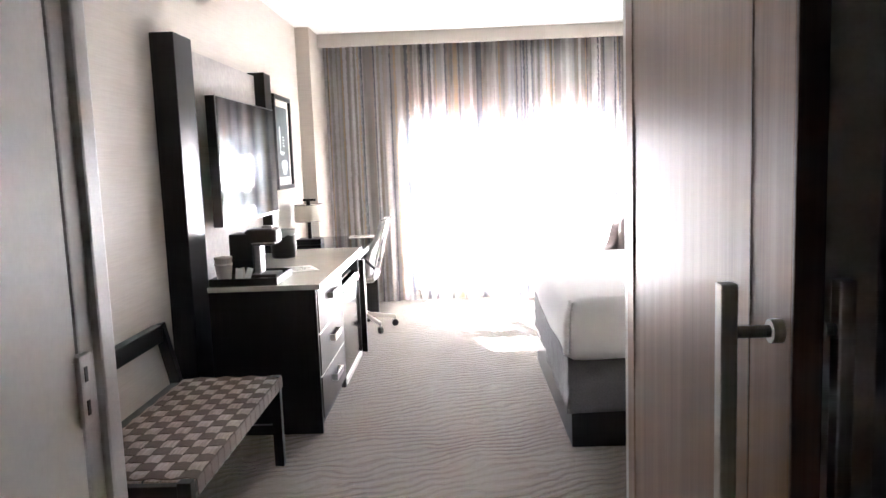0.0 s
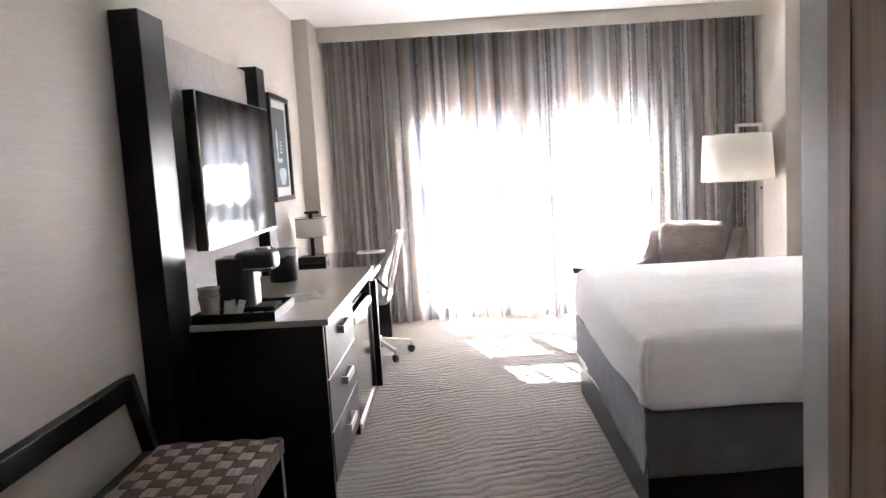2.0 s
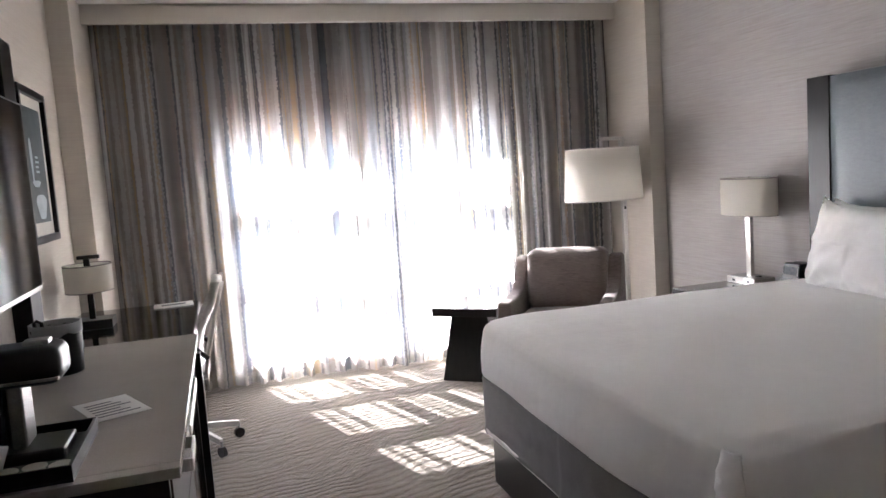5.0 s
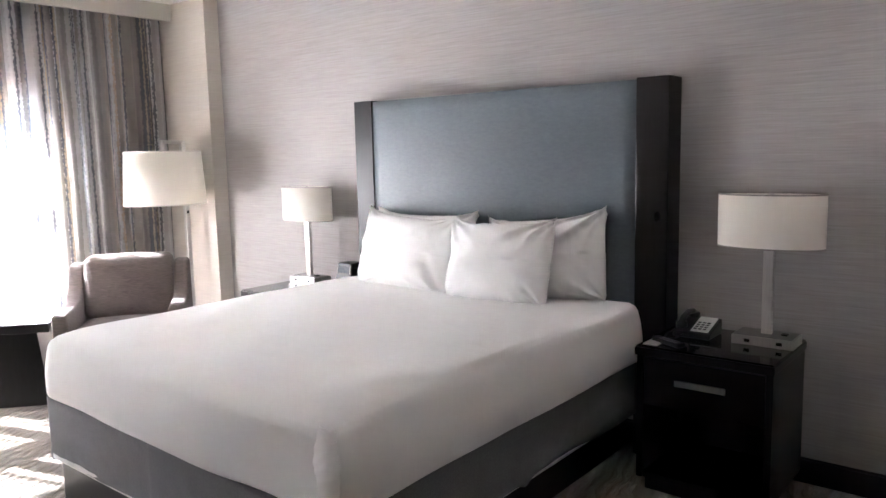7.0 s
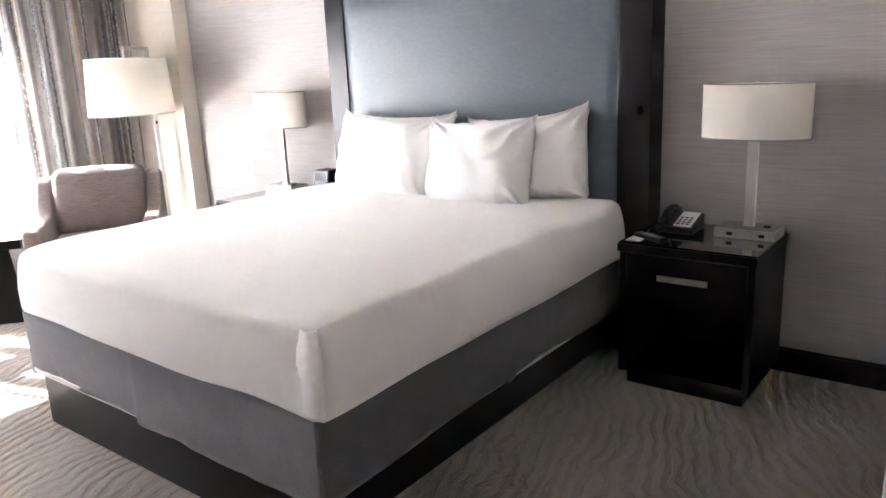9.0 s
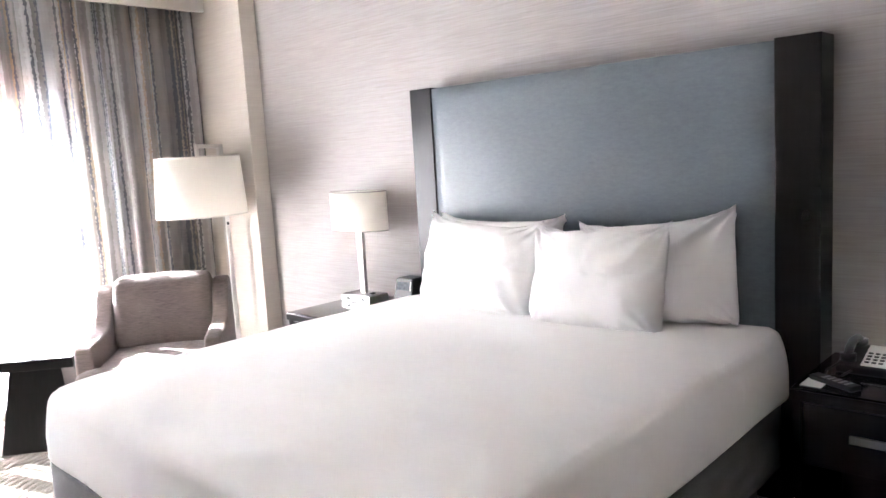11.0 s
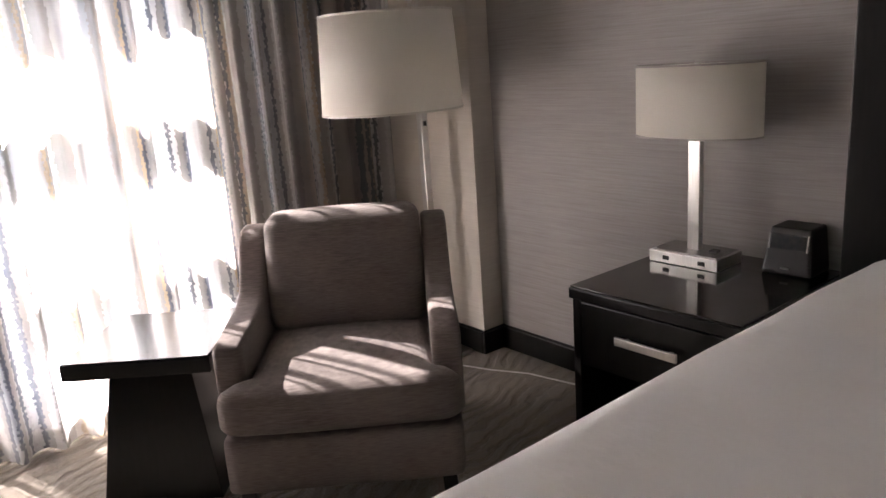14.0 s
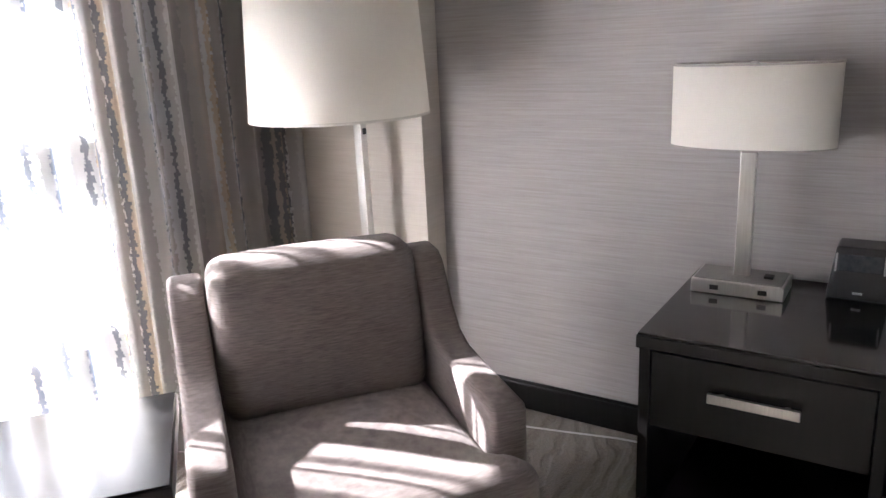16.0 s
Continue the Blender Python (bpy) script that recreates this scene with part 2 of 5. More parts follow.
def leather_material():
    """Blue-grey embossed headboard leather with satin gloss."""
    m, nt, bs = shader("headboard_leather")
    strokes = noise_of(nt, coords(nt, (60, 26, 75)), 1.0, 3.0, 0.6)
    fib = noise_of(nt, coords(nt, (80, 70, 160)), 1.0, 3.0)
    s = maths(nt, "ADD", maths(nt, "MULTIPLY", strokes, 0.65), maths(nt, "MULTIPLY", fib, 0.35))
    s = ramp(nt, s, [(0.18, (0, 0, 0)), (0.82, (1, 1, 1))])
    nt.links.new(blend(nt, s, rgb((0.074, 0.096, 0.110)), rgb((0.122, 0.150, 0.166))), bs.inputs["Base Color"])
    nt.links.new(maths(nt, "ADD", maths(nt, "MULTIPLY", s, 0.26), 0.24), bs.inputs["Roughness"])
    nt.links.new(node(nt, "ShaderNodeBump", {"Height": s, "Strength": 0.4, "Distance": 0.002}).outputs[0], bs.inputs["Normal"])
    return m


def shade_material(name, c):
    """Lamp shade cloth that lets some light through."""
    m, nt, bs = shader(name)
    out = nt.nodes["Material Output"]
    weave = noise_of(nt, coords(nt, (300, 300, 300)), 1.0, 2.0)
    col = blend(nt, weave, rgb((c[0] * 0.93, c[1] * 0.93, c[2] * 0.92)), rgb(c))
    nt.links.new(col, bs.inputs["Base Color"])
    bs.inputs["Roughness"].default_value = 0.8
    tr = node(nt, "ShaderNodeBsdfTranslucent", {"Color": col})
    mix = node(nt, "ShaderNodeMixShader", {0: 0.40, 1: bs.outputs[0], 2: tr.outputs[0]})
    nt.links.new(mix.outputs[0], out.inputs[0])
    return m


def glass_material():
    """Thin clear pane: lets light straight through, with a mirror gloss that grows towards grazing."""
    m, nt, bs = shader("window_glass")
    out = nt.nodes["Material Output"]
    nt.nodes.remove(bs)
    clear = node(nt, "ShaderNodeBsdfTransparent", {"Color": rgb((0.97, 0.98, 0.975))})
    gloss = node(nt, "ShaderNodeBsdfGlossy", {"Color": rgb((1, 1, 1)), "Roughness": 0.03})
    fres = node(nt, "ShaderNodeFresnel", {"IOR": 1.45})
    mix = node(nt, "ShaderNodeMixShader", {0: fres.outputs[0], 1: clear.outputs[0], 2: gloss.outputs[0]})
    nt.links.new(mix.outputs[0], out.inputs[0])
    return m


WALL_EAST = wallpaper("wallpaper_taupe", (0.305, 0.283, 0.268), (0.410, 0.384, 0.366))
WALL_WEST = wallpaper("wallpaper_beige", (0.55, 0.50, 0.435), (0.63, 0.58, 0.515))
PAINT = surface("wall_paint", (0.53, 0.495, 0.44), (0.59, 0.555, 0.50), 120, 1.5, 0.7, bump=0.08, depth=0.001)
CEILING_PAINT = surface("ceiling_paint", (0.77, 0.755, 0.73), (0.82, 0.805, 0.78), 90, 1.2, 0.85, bump=0.1, depth=0.001)
CARPET = carpet_material()
CURTAIN = curtain_material()
BLACKWOOD = surface("black_stained_wood", (0.0045, 0.0042, 0.0042), (0.009, 0.008, 0.0078), 60, 2, 0.30, 0.12, bump=0.04, depth=0.001, stretch=(1, 1, 0.1))
BLACKWOOD.node_tree.nodes["Principled BSDF"].inputs["Specular IOR Level"].default_value = 0.32
BLACKGLOSS = surface("black_gloss_lacquer", (0.0045, 0.004, 0.004), (0.008, 0.007, 0.007), 50, 2, 0.10, 0.05, bump=0.0, coat=0.4)
DRAWER = surface("dark_brown_drawer_front", (0.034, 0.029, 0.027), (0.048, 0.041, 0.038), 40, 3, 0.44, 0.1, bump=0.04, depth=0.001, stretch=(1, 0.1, 1))
TABLEGLOSS = surface("satin_black_lacquer", (0.0045, 0.0045, 0.005), (0.008, 0.008, 0.009), 50, 2, 0.24, 0.08, bump=0.02, depth=0.0005)
QUARTZ = surface("quartz_top", (0.40, 0.375, 0.34), (0.47, 0.44, 0.40), 300, 3, 0.16, 0.05, bump=0.0)
CHROME = surface("brushed_nickel", (0.60, 0.58, 0.55), (0.72, 0.70, 0.66), 200, 4, 0.30, 0.12, 1.0, bump=0.03, depth=0.0005, stretch=(1, 1, 0.05))
STEEL = surface("dull_steel", (0.30, 0.29, 0.28), (0.40, 0.39, 0.37), 150, 4, 0.38, 0.1, 1.0, bump=0.02, depth=0.0005)
PLASTIC = surface("black_plastic", (0.007, 0.007, 0.0075), (0.012, 0.012, 0.0125), 200, 5, 0.35, 0.1, bump=0.05, depth=0.0004)
GREYPLASTIC = surface("grey_plastic", (0.30, 0.30, 0.30), (0.38, 0.38, 0.37), 200, 5, 0.4, 0.1, bump=0.03, depth=0.0004)
SCREEN = surface("tv_glass", (0.006, 0.007, 0.008), (0.009, 0.010, 0.011), 20, 1, 0.05, 0.02, bump=0.0)
SCREEN.node_tree.nodes["Principled BSDF"].inputs["Specular IOR Level"].default_value = 0.22
LINEN = linen_material()
LEATHER = leather_material()
SHADE = shade_material("ivory_shade", (0.92, 0.885, 0.82))
SHADE_TRIM = surface("shade_trim", (0.30, 0.28, 0.26), (0.38, 0.35, 0.32), 200, 3, 0.7)
SKIRT = upholstery("bed_skirt_cloth", (0.098, 0.098, 0.103), (0.140, 0.139, 0.142), (120, 120, 120))
CHAIRCLOTH = upholstery("chair_cloth", (0.092, 0.071, 0.064), (0.205, 0.167, 0.152))
DOORWOOD = wood_veneer("door_veneer", (0.200, 0.112, 0.075), (0.335, 0.212, 0.150))
DOOREDGE = wood_veneer("door_edge_wood", (0.085, 0.045, 0.032), (0.150, 0.085, 0.060))
METALPAINT = surface("painted_metal_frame", (0.58, 0.565, 0.54), (0.66, 0.645, 0.615), 140, 2, 0.34, 0.1, bump=0.05, depth=0.0008)
DOORPAINT = surface("painted_door", (0.76, 0.735, 0.68), (0.81, 0.785, 0.73), 80, 1.2, 0.45, bump=0.05, depth=0.0006)
STRAP_A = upholstery("taupe_strap", (0.092, 0.064, 0.050), (0.128, 0.092, 0.074), (60, 300, 60), 0.0)
STRAP_B = upholstery("pale_strap", (0.22, 0.162, 0.14), (0.48, 0.39, 0.345), (190, 8, 60), 0.0)
CASHMERE = surface("panel_cloth", (0.40, 0.37, 0.34), (0.50, 0.465, 0.43), 25, 3, 0.55, bump=0.12, depth=0.001)
PAPER = surface("white_paper", (0.74, 0.73, 0.71), (0.80, 0.79, 0.77), 200, 8, 0.7, bump=0.02, depth=0.0004)
INK = surface("grey_ink", (0.16, 0.16, 0.17), (0.22, 0.22, 0.23), 200, 8, 0.7, bump=0.0)
CHAIRLEATHER = surface("grey_office_leather", (0.42, 0.41, 0.39), (0.50, 0.49, 0.47), 150, 4, 0.45, bump=0.12, depth=0.001)
TERRACOTTA = surface("terracotta_render", (0.66, 0.330, 0.195), (0.74, 0.40, 0.25), 60, 1.5, 0.9, bump=0.3, depth=0.004)
PAVING = surface("dark_paving", (0.055, 0.055, 0.057), (0.095, 0.094, 0.095), 40, 1.0, 0.9, bump=0.2, depth=0.003)
WHITEFRAME = surface("bronze_window_frame", (0.030, 0.028, 0.026), (0.050, 0.046, 0.042), 100, 3, 0.45, bump=0.04, depth=0.0006)
FACADE = surface("far_facade_render", (0.42, 0.415, 0.41), (0.52, 0.515, 0.51), 8, 0.3, 0.9, bump=0.1)
ART_DARK = surface("print_teal", (0.030, 0.045, 0.050), (0.075, 0.10, 0.105), 9, 3, 0.5, bump=0.0)
ART_PALE = surface("print_pale", (0.35, 0.42, 0.45), (0.50, 0.56, 0.58), 12, 4, 0.5, bump=0.0)
CREAM = surface("cream_card", (0.66, 0.63, 0.57), (0.72, 0.69, 0.63), 60, 4, 0.6, bump=0.02)
WHITECORD = surface("white_cord", (0.6, 0.58, 0.55), (0.68, 0.66, 0.62), 90, 4, 0.5, bump=0.0)
LCD = surface("lcd_glass", (0.02, 0.025, 0.03), (0.05, 0.055, 0.06), 60, 4, 0.12, bump=0.0)
GLASS = glass_material()

# ---- builders ----
ORIGIN = {}


def thing(name, label, category, at=(0, 0, 0), turn=0.0, group="", local=False):
    """An Empty at a thing's base. Its parts are given in world metres, or in its own when local."""
    ob = new(name)
    ob.empty_display_size = 0.1
    ob.matrix_basis = pose(at[0], at[1], at[2], 0, 0, turn)
    ORIGIN[ob.name] = Vector((0, 0, 0)) if local else Vector(at)
    return tagged(ob, label, category, group)


def part(name, bm, material, parent=None, label="", smooth=False):
    """Links a bmesh as ONE mesh object under a thing or a part."""
    shift = ORIGIN[parent.name] if parent else Vector((0, 0, 0))
    bmesh.ops.translate(bm, verts=bm.verts, vec=-shift)
    bmesh.ops.recalc_face_normals(bm, faces=bm.faces)
    me = bpy.data.meshes.new(name)
    bm.to_mesh(me)
    bm.free()
    me.materials.append(material)
    if smooth:
        for p in me.polygons:
            p.use_smooth = True
    ob = new(name, me)
    if parent:
        ob.parent = parent
        ORIGIN[ob.name] = shift
    if label:
        ob["label"] = label
    return ob


def box(lo, hi, bevel=0.003, steps=2, bm=None):
    """A block between two corners with rounded edges."""
    bm = bm or bmesh.new()
    lo, hi = Vector(lo), Vector(hi)
    made = bmesh.ops.create_cube(bm, size=1.0, matrix=Matrix.Translation((lo + hi) / 2) @ Matrix.Diagonal((*(hi - lo), 1)))
    if bevel:
        edges = list({e for v in made["verts"] for e in v.link_edges})
        bmesh.ops.bevel(bm, geom=edges, offset=min(bevel, 0.45 * min(hi - lo)), segments=steps, profile=0.6, affect="EDGES")
    return bm


def rod(a, b, r, sides=12, r2=None, bm=None):
    """A round bar from a to b."""
    bm = bm or bmesh.new()
    a, b = Vector(a), Vector(b)
    turn = (b - a).to_track_quat("Z", "Y").to_matrix().to_4x4()
    bmesh.ops.create_cone(bm, cap_ends=True, segments=sides, radius1=r, radius2=r if r2 is None else r2, depth=(b - a).length,
                          matrix=Matrix.Translation((a + b) / 2) @ turn)
    return bm


def beam(a, b, w, d, bevel=0.003, side=(0, 1, 0)):
    """A square bar from a to b, w wide along side and d deep across it."""
    a, b, side = Vector(a), Vector(b), Vector(side)
    z = (b - a).normalized()
    x = (side - z * side.dot(z)).normalized()
    y = z.cross(x)
    bm = box((-w / 2, -d / 2, 0), (w / 2, d / 2, (b - a).length), bevel)
    m = Matrix((x, y, z)).transposed().to_4x4()
    bm.transform(Matrix.Translation(a) @ m)
    return bm


def lathe(profile, centre, sides=32, squash=(1, 1), bm=None):
    """Turns (radius, height) pairs about an upright line."""
    bm = bm or bmesh.new()
    rings = []
    for r, z in profile:
        rings.append([bm.verts.new((centre[0] + r * squash[0] * math.cos(2 * math.pi * i / sides), centre[1] + r * squash[1] * math.sin(2 * math.pi * i / sides), centre[2] + z)) for i in range(sides)])
    for a, b in zip(rings, rings[1:]):
        for i in range(sides):
            bm.faces.new((a[i], a[(i + 1) % sides], b[(i + 1) % sides], b[i]))
    return bm


def tube(points, r, sides=8, bm=None):
    """A round cord through points."""
    bm = bm or bmesh.new()
    rings = []
    pts = [Vector(p) for p in points]
    for i, p in enumerate(pts):
        d = (pts[min(i + 1, len(pts) - 1)] - pts[max(i - 1, 0)]).normalized()
        x = d.orthogonal().normalized()
        if rings:
            x = (last - d * last.dot(d)).normalized()
        last = x
        y = d.cross(x)
        rings.append([bm.verts.new(p + r * (x * math.cos(2 * math.pi * k / sides) + y * math.sin(2 * math.pi * k / sides))) for k in range(sides)])
    for a, b in zip(rings, rings[1:]):
        for k in range(sides):
            bm.faces.new((a[k], a[(k + 1) % sides], b[(k + 1) % sides], b[k]))
    bm.faces.new(rings[0][::-1])
    bm.faces.new(rings[-1])
    return bm


def soft_block(lo, hi, radius, cuts=10, puff=0.0, wobble=0.0, scale=3.0):
    """A cushion-like block: rounded, with its large faces puffed out and slightly uneven."""
    lo, hi = Vector(lo), Vector(hi)
    mid, half = (lo + hi) / 2, (hi - lo) / 2
    bm = bmesh.new()
    bmesh.ops.create_cube(bm, size=2.0)
    bmesh.ops.subdivide_edges(bm, edges=bm.edges[:], cuts=cuts, use_grid_fill=True)
    for v in bm.verts:
        p = Vector([math.copysign(abs(c) ** 0.6 if abs(c) < 1 else 1.0, c) for c in v.co])
        p = Vector([p[i] * half[i] for i in range(3)])
        core = Vector([max(-half[i] + radius, min(half[i] - radius, p[i])) if half[i] > radius else 0.0 for i in range(3)])
        out = p - core
        if out.length > 1e-6:
            lim = min(radius, min(half))
            p = core + out.normalized() * min(out.length, lim) if sum(1 for i in range(3) if abs(out[i]) > 1e-6) > 1 else p
        n = Vector([p[i] / half[i] for i in range(3)])
        for i in range(3):
            j, k = (i + 1) % 3, (i + 2) % 3
            p[i] += puff * n[i] * (1 - n[j] ** 2) * (1 - n[k] ** 2) * (1 if half[i] == min(half) else 0.35)
        if wobble:
            p += wobble * noise.noise_vector((p + mid) * scale)
        v.co = mid + p
    return bm


def structure(name, bm, material, label, parent=None):
    ob = part(name, bm, material, parent, smooth=False)
    return tagged(ob, label, "", "", "structure") if not parent else ob

# ---- the room ----
WEST, EAST, SOUTH, NORTH, TOP = -1.625, 2.50, -1.60, 8.12, 2.70
structure("floor", box((WEST - 0.2, SOUTH - 0.2, -0.15), (EAST + 0.2, NORTH + 0.02, 0.0), 0), CARPET, "beige carpet with carved wavy ridges")
structure("ceiling", box((WEST - 0.2, SOUTH - 0.2, TOP), (EAST + 0.2, NORTH + 0.2, TOP + 0.15), 0), CEILING_PAINT, "smooth white painted ceiling")
structure("wall_west", box((WEST - 0.2, SOUTH, 0), (WEST, NORTH, TOP), 0), WALL_WEST, "warm beige grasscloth wall")
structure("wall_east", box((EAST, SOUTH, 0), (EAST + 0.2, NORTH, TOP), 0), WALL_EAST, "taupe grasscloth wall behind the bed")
structure("wall_south", box((WEST, SOUTH - 0.2, 0), (EAST, SOUTH, TOP), 0), PAINT, "plain painted wall at the entry")

WIN_L, WIN_R, WIN_T = -0.80, 1.50, 2.30
bm = box((WEST - 0.2, NORTH, 0), (WIN_L, NORTH + 0.16, TOP), 0)
box((WIN_R, NORTH, 0), (EAST + 0.2, NORTH + 0.16, TOP), 0, bm=bm)
box((WIN_L, NORTH, WIN_T), (WIN_R, NORTH + 0.16, TOP), 0, bm=bm)
# Hidden wall takes the darker taupe to cut light bounced behind the curtains.
structure("wall_north", bm, WALL_EAST, "hidden window wall, dark taupe to cut bounced light")

structure("column_west", box((WEST, 7.40, 0), (-1.495, NORTH, TOP), 0.004), WALL_WEST, "beige papered corner column")
structure("column_east", box((2.375, 7.37, 0), (EAST, NORTH, TOP), 0.004), WALL_WEST, "beige papered corner column")
structure("valance", box((-1.493, 7.80, 2.572), (2.373, 7.84, TOP - 0.002), 0.004), PAINT, "cream painted curtain valance")

# entry passage: closet block on one side, bathroom block on the other
structure("wall_closet", box((WEST, 0.3 - 1.9, 0), (-0.86, 1.70, TOP), 0), PAINT, "painted closet block beside the entry")
structure("wall_bathroom", box((0.365, 1.56, 0), (0.485, 2.533, TOP), 0.004), PAINT, "painted wall of the bathroom beside the passage")
structure("wall_bathroom_side", box((0.485, 2.45, 0), (EAST, 2.531, TOP), 0), PAINT, "painted bathroom wall that faces the bed")
structure("wall_bathroom_lintel", box((0.365, SOUTH, 2.15), (0.485, 1.56, TOP), 0), PAINT, "painted wall over the bathroom opening")
structure("wall_bathroom_end", box((0.365, SOUTH, 0), (0.485, 0.55, 2.15), 0), PAINT, "painted wall beside the bathroom opening")
# Added sheet, coloured dark so the unseen bathroom reads as unlit.
structure("bathroom_dark_sheet", box((1.30, SOUTH, 0), (1.36, 2.45, TOP), 0), DOOREDGE, "dark sheet standing in for the unlit bathroom")


def baseboard(lo, hi):
    """A dark skirting board with a stepped top."""
    bm = box(lo, hi, 0.004)
    thin = Vector(hi) - Vector(lo)
    inset = Vector((0.005 if thin.x < thin.y else 0, 0.005 if thin.y < thin.x else 0, 0))
    box(Vector((lo[0], lo[1], hi[2] - 0.001)) + inset, Vector((hi[0], hi[1], hi[2] + 0.012)) - inset, 0.003, bm=bm)
    tagged(part("baseboard", bm, BLACKWOOD), "dark wooden baseboard", "", "", "structure")


baseboard((2.482, 2.553, 0), (2.498, 7.352, 0.105))
baseboard((2.36, 7.354, 0), (2.498, 7.368, 0.105))
baseboard((2.357, 7.37, 0), (2.373, NORTH - 0.1, 0.105))
baseboard((WEST + 0.002, 1.72, 0), (WEST + 0.016, 7.40, 0.105))
baseboard((0.50, 2.535, 0), (2.48, 2.551, 0.105))

# closet door and its metal frame
door = tagged(new("door_1"), "cream painted closet door in a grey metal frame", "door", "", "structure")
ORIGIN[door.name] = Vector((0, 0, 0))
part("door_leaf", box((-0.832, 0.62, 0.01), (-0.793, 1.590, 2.08), 0.004), DOORPAINT, door)
jamb = part("door_jamb", box((-0.858, 1.603, 0), (-0.796, 1.655, 2.16), 0.006), METALPAINT, door, "grey metal door frame")
part("frame_stop", box((-0.858, 1.5905, 0), (-0.822, 1.6025, 2.16), 0.003), METALPAINT, door)
part("frame_return", box((-0.858, 1.656, 0), (-0.785, 1.712, 2.16), 0.008), METALPAINT, door)
part("frame_head", box((-0.858, 0.55, 2.162), (-0.785, 1.712, 2.24), 0.006), METALPAINT, door)
plate = part("strike_plate", box((-0.808, 1.582, 1.020), (-0.784, 1.626, 1.142), 0.005), METALPAINT, door, "brushed metal strike plate")
for z in (1.04, 1.097):
    part("plate_slot", box((-0.785, 1.593, z), (-0.7825, 1.602, z + 0.025), 0), PLASTIC, plate)

# entry door behind the walker
entry = tagged(new("door_2"), "dark wooden entry door", "door", "", "structure")
ORIGIN[entry.name] = Vector((0, 0, 0))
part("door_leaf", box((-0.72, SOUTH + 0.002, 0.01), (0.22, SOUTH + 0.042, 2.08), 0.004), DOOREDGE, entry)

# barn door that stands open along the passage
slider = thing("sliding_door", "brown wood-veneer sliding door with long metal pulls", "door", (0.33, 1.92, 0))
slider.matrix_basis = pose(0.303, 1.86, 0)
leaf = part("door_panel", box((0.312, 1.472, 0.012), (0.352, 2.445, 2.66), 0.003), DOORWOOD, slider)
part("edge_band", box((0.3115, 1.464, 0.012), (0.3525, 1.4715, 2.66), 0.002), DOOREDGE, slider, "dark reddish edge band")
part("groove", box((0.3105, 1.612, 0.012), (0.3118, 1.617, 2.66), 0), DOOREDGE, slider)
part("end_stile", box((0.309, 2.375, 0.012), (0.3115, 2.445, 2.66), 0.001), DOORWOOD, slider)
for side, x0, off in ((-1, 0.312, 0.076), (1, 0.352, 0.046)):
    pull = part("pull_handle", box((x0 + side * off - 0.012, 1.490, 0.40), (x0 + side * off + 0.012, 1.516, 1.255), 0.003), CHROME, slider, "long square brushed-metal pull")
    for z in (0.50, 1.185):
        part("handle_post", rod((x0, 1.503, z), (x0 + side * (off - 0.010), 1.503, z), 0.009), STEEL, pull)
        part("post_collar", rod((x0, 1.503, z), (x0 + side * 0.016, 1.503, z), 0.017, 20), CHROME, pull)
trim = structure("trim", box((0.308, 2.392, 0), (0.3645, 2.535, TOP), 0.003), METALPAINT, "grey painted corner trim")

# ---- french window, balcony and outdoors ----
window = tagged(new("window_1"), "tall french window with glazing bars", "window", "", "structure")
ORIGIN[window.name] = Vector((0, 0, 0))
Y0, Y1 = 8.135, 8.195
part("frame_side", box((WIN_L, Y0, 0.0), (WIN_L + 0.05, Y1 + 0.03, WIN_T), 0.003), WHITEFRAME, window)
part("frame_side", box((WIN_R - 0.05, Y0, 0.0), (WIN_R, Y1 + 0.03, WIN_T), 0.003), WHITEFRAME, window)
part("frame_head", box((WIN_L + 0.05, Y0, WIN_T - 0.05), (WIN_R - 0.05, Y1 + 0.03, WIN_T), 0.003), WHITEFRAME, window)
for x0, x1, xm, half in ((WIN_L + 0.052, 0.476, -0.112, 0.050), (0.480, WIN_R - 0.052, 0.965, 0.040)):
    leaf = part("window_leaf", box((x0, Y0, 0.02), (x0 + 0.085, Y1, WIN_T - 0.052), 0.003), WHITEFRAME, window)
    part("stile", box((x1 - 0.085, Y0, 0.02), (x1, Y1, WIN_T - 0.052), 0.003), WHITEFRAME, leaf)
    part("bottom_rail", box((x0 + 0.086, Y0, 0.02), (x1 - 0.086, Y1, 0.20), 0.003), WHITEFRAME, leaf)
    part("top_rail", box((x0 + 0.086, Y0, WIN_T - 0.12), (x1 - 0.086, Y1, WIN_T - 0.052), 0.003), WHITEFRAME, leaf)
    part("upright_bar", box((xm - half, Y0 + 0.01, 0.20), (xm + half, Y1 - 0.01, WIN_T - 0.15), 0.002), WHITEFRAME, leaf)
    for z, tall in ((0.655, 0.072), (1.245, 0.090)):
        part("level_bar", box((x0 + 0.086, Y0 + 0.008, z - tall), (xm - half - 0.001, Y1 - 0.008, z + tall), 0.002), WHITEFRAME, leaf)
        part("level_bar", box((xm + half + 0.001, Y0 + 0.008, z - tall), (x1 - 0.086, Y1 - 0.008, z + tall), 0.002), WHITEFRAME, leaf)
    part("transom_bead", box((x0 + 0.086, Y0 + 0.02, 1.925), (x1 - 0.086, Y0 + 0.026, 1.935), 0.001), STEEL, leaf)
    pane = part("pane", box((x0 + 0.08, Y0 + 0.027, 0.19), (x1 - 0.08, Y0 + 0.033, WIN_T - 0.14), 0), GLASS, leaf)
    pane.visible_shadow = False

